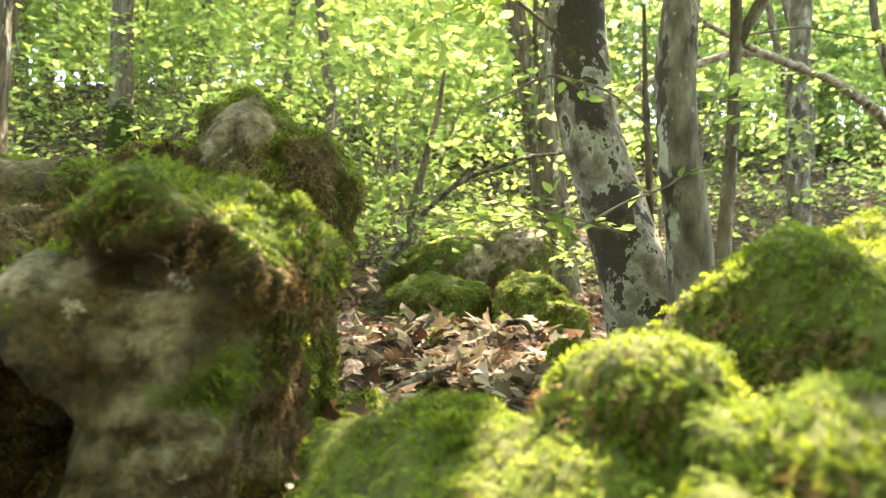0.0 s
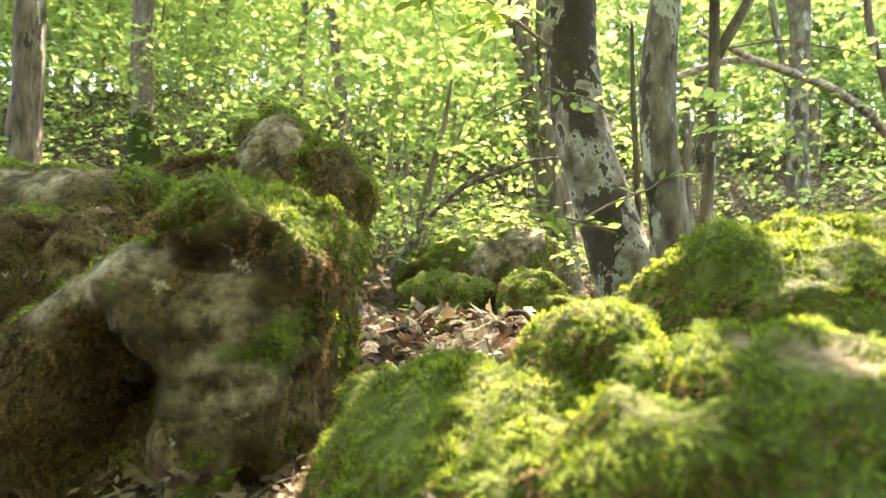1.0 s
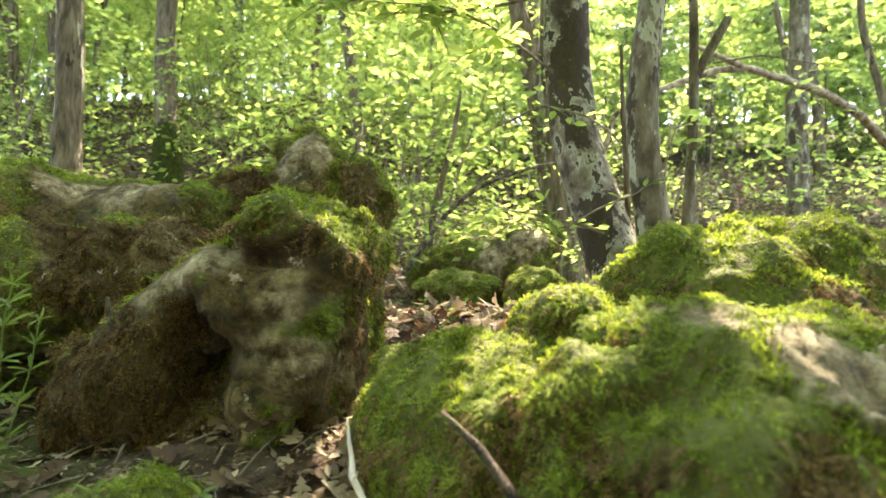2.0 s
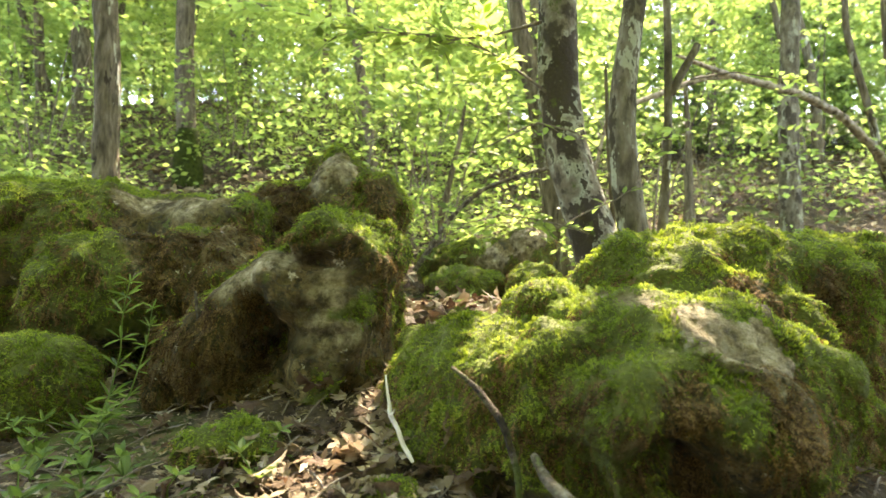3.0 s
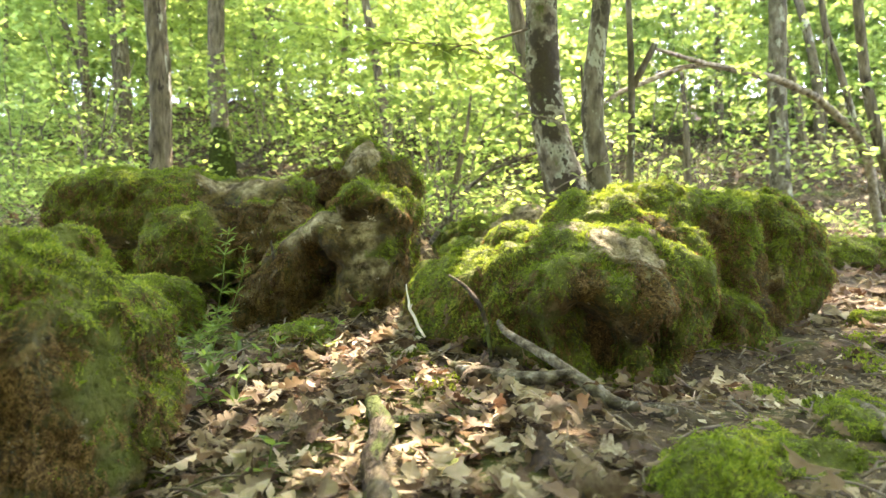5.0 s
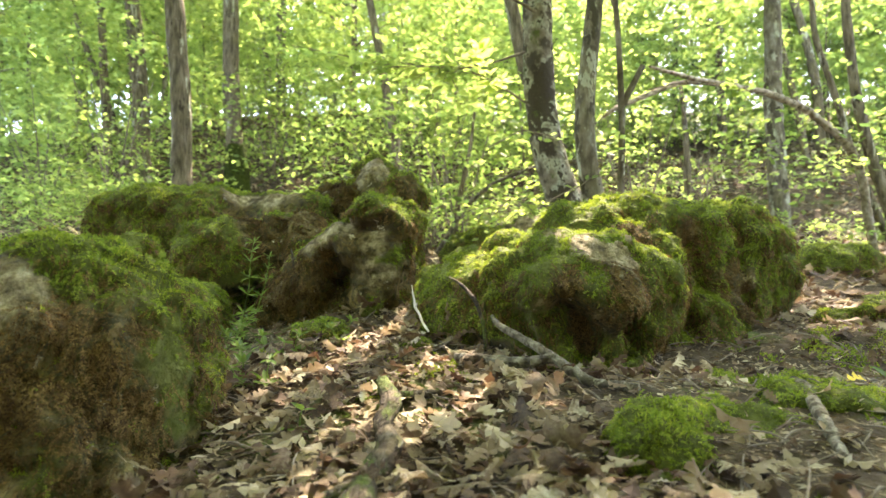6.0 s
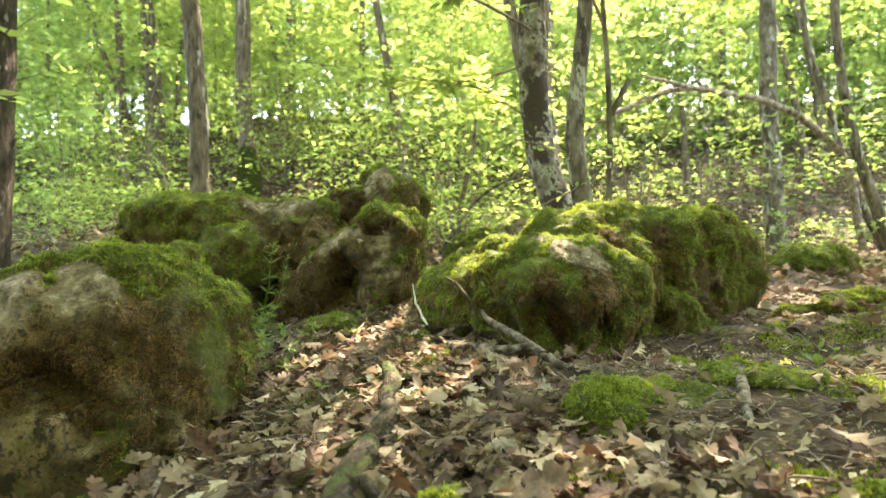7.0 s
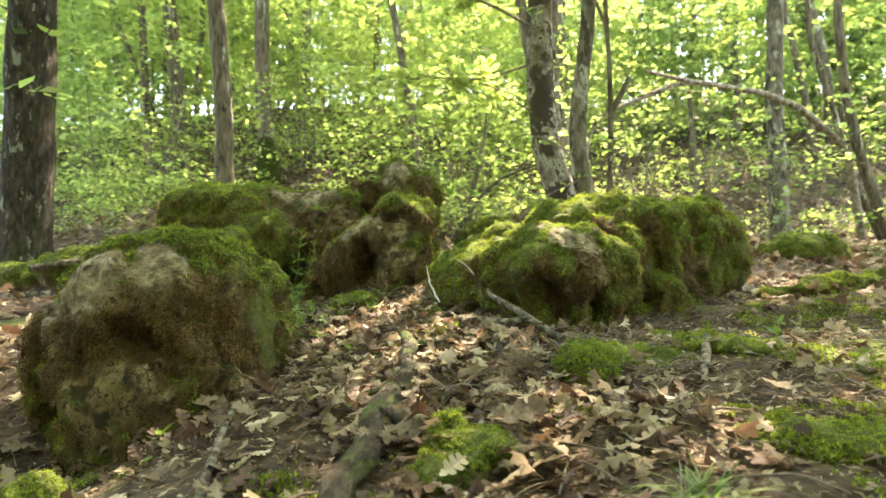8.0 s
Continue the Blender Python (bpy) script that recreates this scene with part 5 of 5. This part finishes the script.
OAK = [oak_leaf(300 + k, 3 + k % 3) for k in range(10)]


def leafy_ground(x, y):
    """How thickly the floor is strewn: a drift between the rocks, bare damp soil and moss beyond it."""
    p = np.stack([x, y, 0 * x], 1)
    drift = 1 - ramp01(np.hypot((x - 0.0) / 0.85, (y + 0.30) / 1.05) + 0.25 * vnoise(p, 3.5, 61), 0.7, 1.15)
    mossy = 1 - ramp01(np.hypot((x - 0.58) / 0.36, (y + 0.25) / 0.2) + 0.2 * vnoise(p, 6, 63), 0.8, 1.15)
    return np.clip(np.maximum(np.maximum(drift, 0.8 * ramp01(-x, 0.7, 1.0)), 0.48 + 0.45 * vnoise(p, 2.3, 62)), 0.1, 1) * (1 - 0.8 * mossy) * (1 - 0.7 * ramp01(-y, 0.7, 1.0) * ramp01(-x, -0.2, 0.1))


def litter(n, x0, x1, y0, y1, rng, lift, tilt):
    x, y = rng.uniform(x0, x1, n), rng.uniform(y0, y1, n)
    keep = (rng.random(n) < leafy_ground(x, y)) | (y > 0.6)
    x, y = x[keep], y[keep]
    n = len(x)
    pos = np.stack([x, y, gz(x, y) + rng.uniform(0.002, lift, n)], 1)
    a = rng.uniform(0, 2 * math.pi, n)
    d = np.stack([np.cos(a), np.sin(a), rng.normal(0, tilt, n)], 1)
    up = np.stack([rng.normal(0, tilt, n), rng.normal(0, tilt, n), np.ones(n)], 1)
    return pos, d, up


lr = np.random.default_rng(21)
bits = []
for k, tpl in enumerate([oak_leaf(330 + q, 3 + q % 2, True) for q in range(10)]):
    for n, box, lift, size in ((330, (-1.6, 1.9, -2.0, 0.55), 0.02, (0.025, 0.07)), (150, (-0.5, 0.6, -1.5, 0.3), 0.03, (0.03, 0.075)),
                               (60, (-0.3, 0.25, 0.3, 1.9), 0.02, (0.05, 0.1)), (150, (-4, 4.5, 0.5, 6), 0.02, (0.06, 0.11)),
                               (80, (0.9, 3.2, 0.0, 2.2), 0.025, (0.05, 0.1)), (150, (-3.4, -0.75, -1.2, 1.7), 0.025, (0.04, 0.09))):
        p, d, u_ = litter(n, *box, lr, lift, 0.4)
        bits.append(stamp(*tpl, p, d, u_, lr.uniform(*size, len(p))))
p, d, u_ = litter(30000, -8, 8, 1.6, 12, lr, 0.03, 0.45)
bits.append(stamp(KITE_V, KITE_F, p, d, u_, lr.uniform(0.05, 0.11, len(p))))
p, d, u_ = litter(26000, -1.3, 1.9, -2, 1.2, lr, 0.014, 0.45)
bits.append(stamp(KITE_V * (1, 0.7, 1), KITE_F, p, d, u_, lr.uniform(0.008, 0.032, len(p))))
q = lr.uniform((-1.3, -1.9), (1.9, 0.6), (24000, 2))
p = np.c_[q, gz(q[:, 0], q[:, 1]) + lr.uniform(0.001, 0.008, len(q))]
a = lr.uniform(0, 2 * math.pi, len(q))
bits.append(stamp(KITE_V * (1, 0.6, 1), KITE_F, p, np.stack([np.cos(a), np.sin(a), lr.normal(0, 0.3, len(q))], 1), np.array([0, 0, 1.0]) + lr.normal(0, 0.4, p.shape), lr.uniform(0.006, 0.024, len(q))))
tagged(part("leaf_litter", mesh_of("leaf_litter", *join(bits), M_DEAD_LOOSE, False), ground, "brown and tan fallen oak leaves"), kind="stuff")
gr = np.random.default_rng(88)
gxy = gr.uniform((-1.2, -1.7), (1.8, 0.9), (105000, 2))
gp = np.c_[gxy, 0 * gxy[:, 0]]
film = ramp01(fbm(gp, 2.6, 3, 71) + 0.35 * vnoise(gp, 14, 72) + 0.45 * ramp01(gxy[:, 0], 0.2, 0.9) - 0.3 * leafy_ground(gxy[:, 0], gxy[:, 1]), 0.22, 0.6)
gp = gp[gr.random(len(gp)) < film]
gp[:, 2] = gz(gp[:, 0], gp[:, 1]) + 0.002 + 0.008 * ramp01(vnoise(gp, 17, 73), -0.3, 0.8)
gu = unit(np.array([0, 0, 1.0]) + gr.normal(0, 0.35, gp.shape))
gs = unit(np.cross(gu, gr.normal(0, 1, gp.shape)))
tagged(part("ground_moss", mesh_of("ground_moss", *stamp(*FROND, gp, gs, gu, 0.009 * gr.uniform(0.6, 1.4, len(gp))), M_MOSS, False), ground, "thin film of green moss"), kind="stuff")
tw = []
for k in range(700):
    x, y, a, ln = lr.uniform(-1.1, 1.6), lr.uniform(-1.8, 0.7), lr.uniform(0, math.pi), lr.uniform(0.03, 0.14)
    c, s_ = math.cos(a) * ln / 2, math.sin(a) * ln / 2
    r0 = lr.uniform(0.0008, 0.0025)
    tw.append(tube([on(x - c, y - s_, 0.008), on(x + lr.normal(0, 0.006), y + lr.normal(0, 0.006), 0.02), on(x + c, y + s_, 0.012)], [r0, r0, r0 * 0.6], 5, 0, 0, 0.02, False))
tagged(part("twig_litter", mesh_of("twig_litter", *join(tw), M_TWIG), ground, "thin brown twigs"), kind="stuff")
leaf_meshes = [mesh_of("dead_leaf", v, f, M_DEAD) for v, f in OAK]
for k in range(290):
    x, y = lr.uniform(-0.75, 1.0), lr.uniform(-1.35, 0.25)
    if k % 4:
        x, y = lr.normal(0.05, 0.3), lr.uniform(-1.0, 0.25)
    while lr.random() > leafy_ground(np.array([x]), np.array([y]))[0]:
        x, y = lr.uniform(-0.75, 1.0), lr.uniform(-1.35, 0.25)
    ob = part("dead_leaf", leaf_meshes[k % 10], ground)
    sz = 0.032 + 0.062 * lr.random() ** 2
    ob.matrix_basis = Matrix.LocRotScale((x, y, float(gz(x, y)) + lr.uniform(0.012, 0.04)), Euler((lr.normal(0, 0.4), lr.normal(0, 0.4), lr.uniform(0, 6.28))), Vector((sz, sz, sz)))
M_YELLOW = surface("yellow_leaf", [(0.2, (0.55, 0.38, 0.04)), (0.8, (0.70, 0.55, 0.10))], 30.0, "noise", 0.6, 0.3, 0.3)
yl = mesh_of("dead_leaf", *OAK[4], M_YELLOW)
ob = part("dead_leaf", yl, ground, "yellow fallen leaf")
ob.matrix_basis = Matrix.LocRotScale(on(0.85, -0.08, 0.02), Euler((0.3, 0.1, 0.6)), Vector((0.07,) * 3))
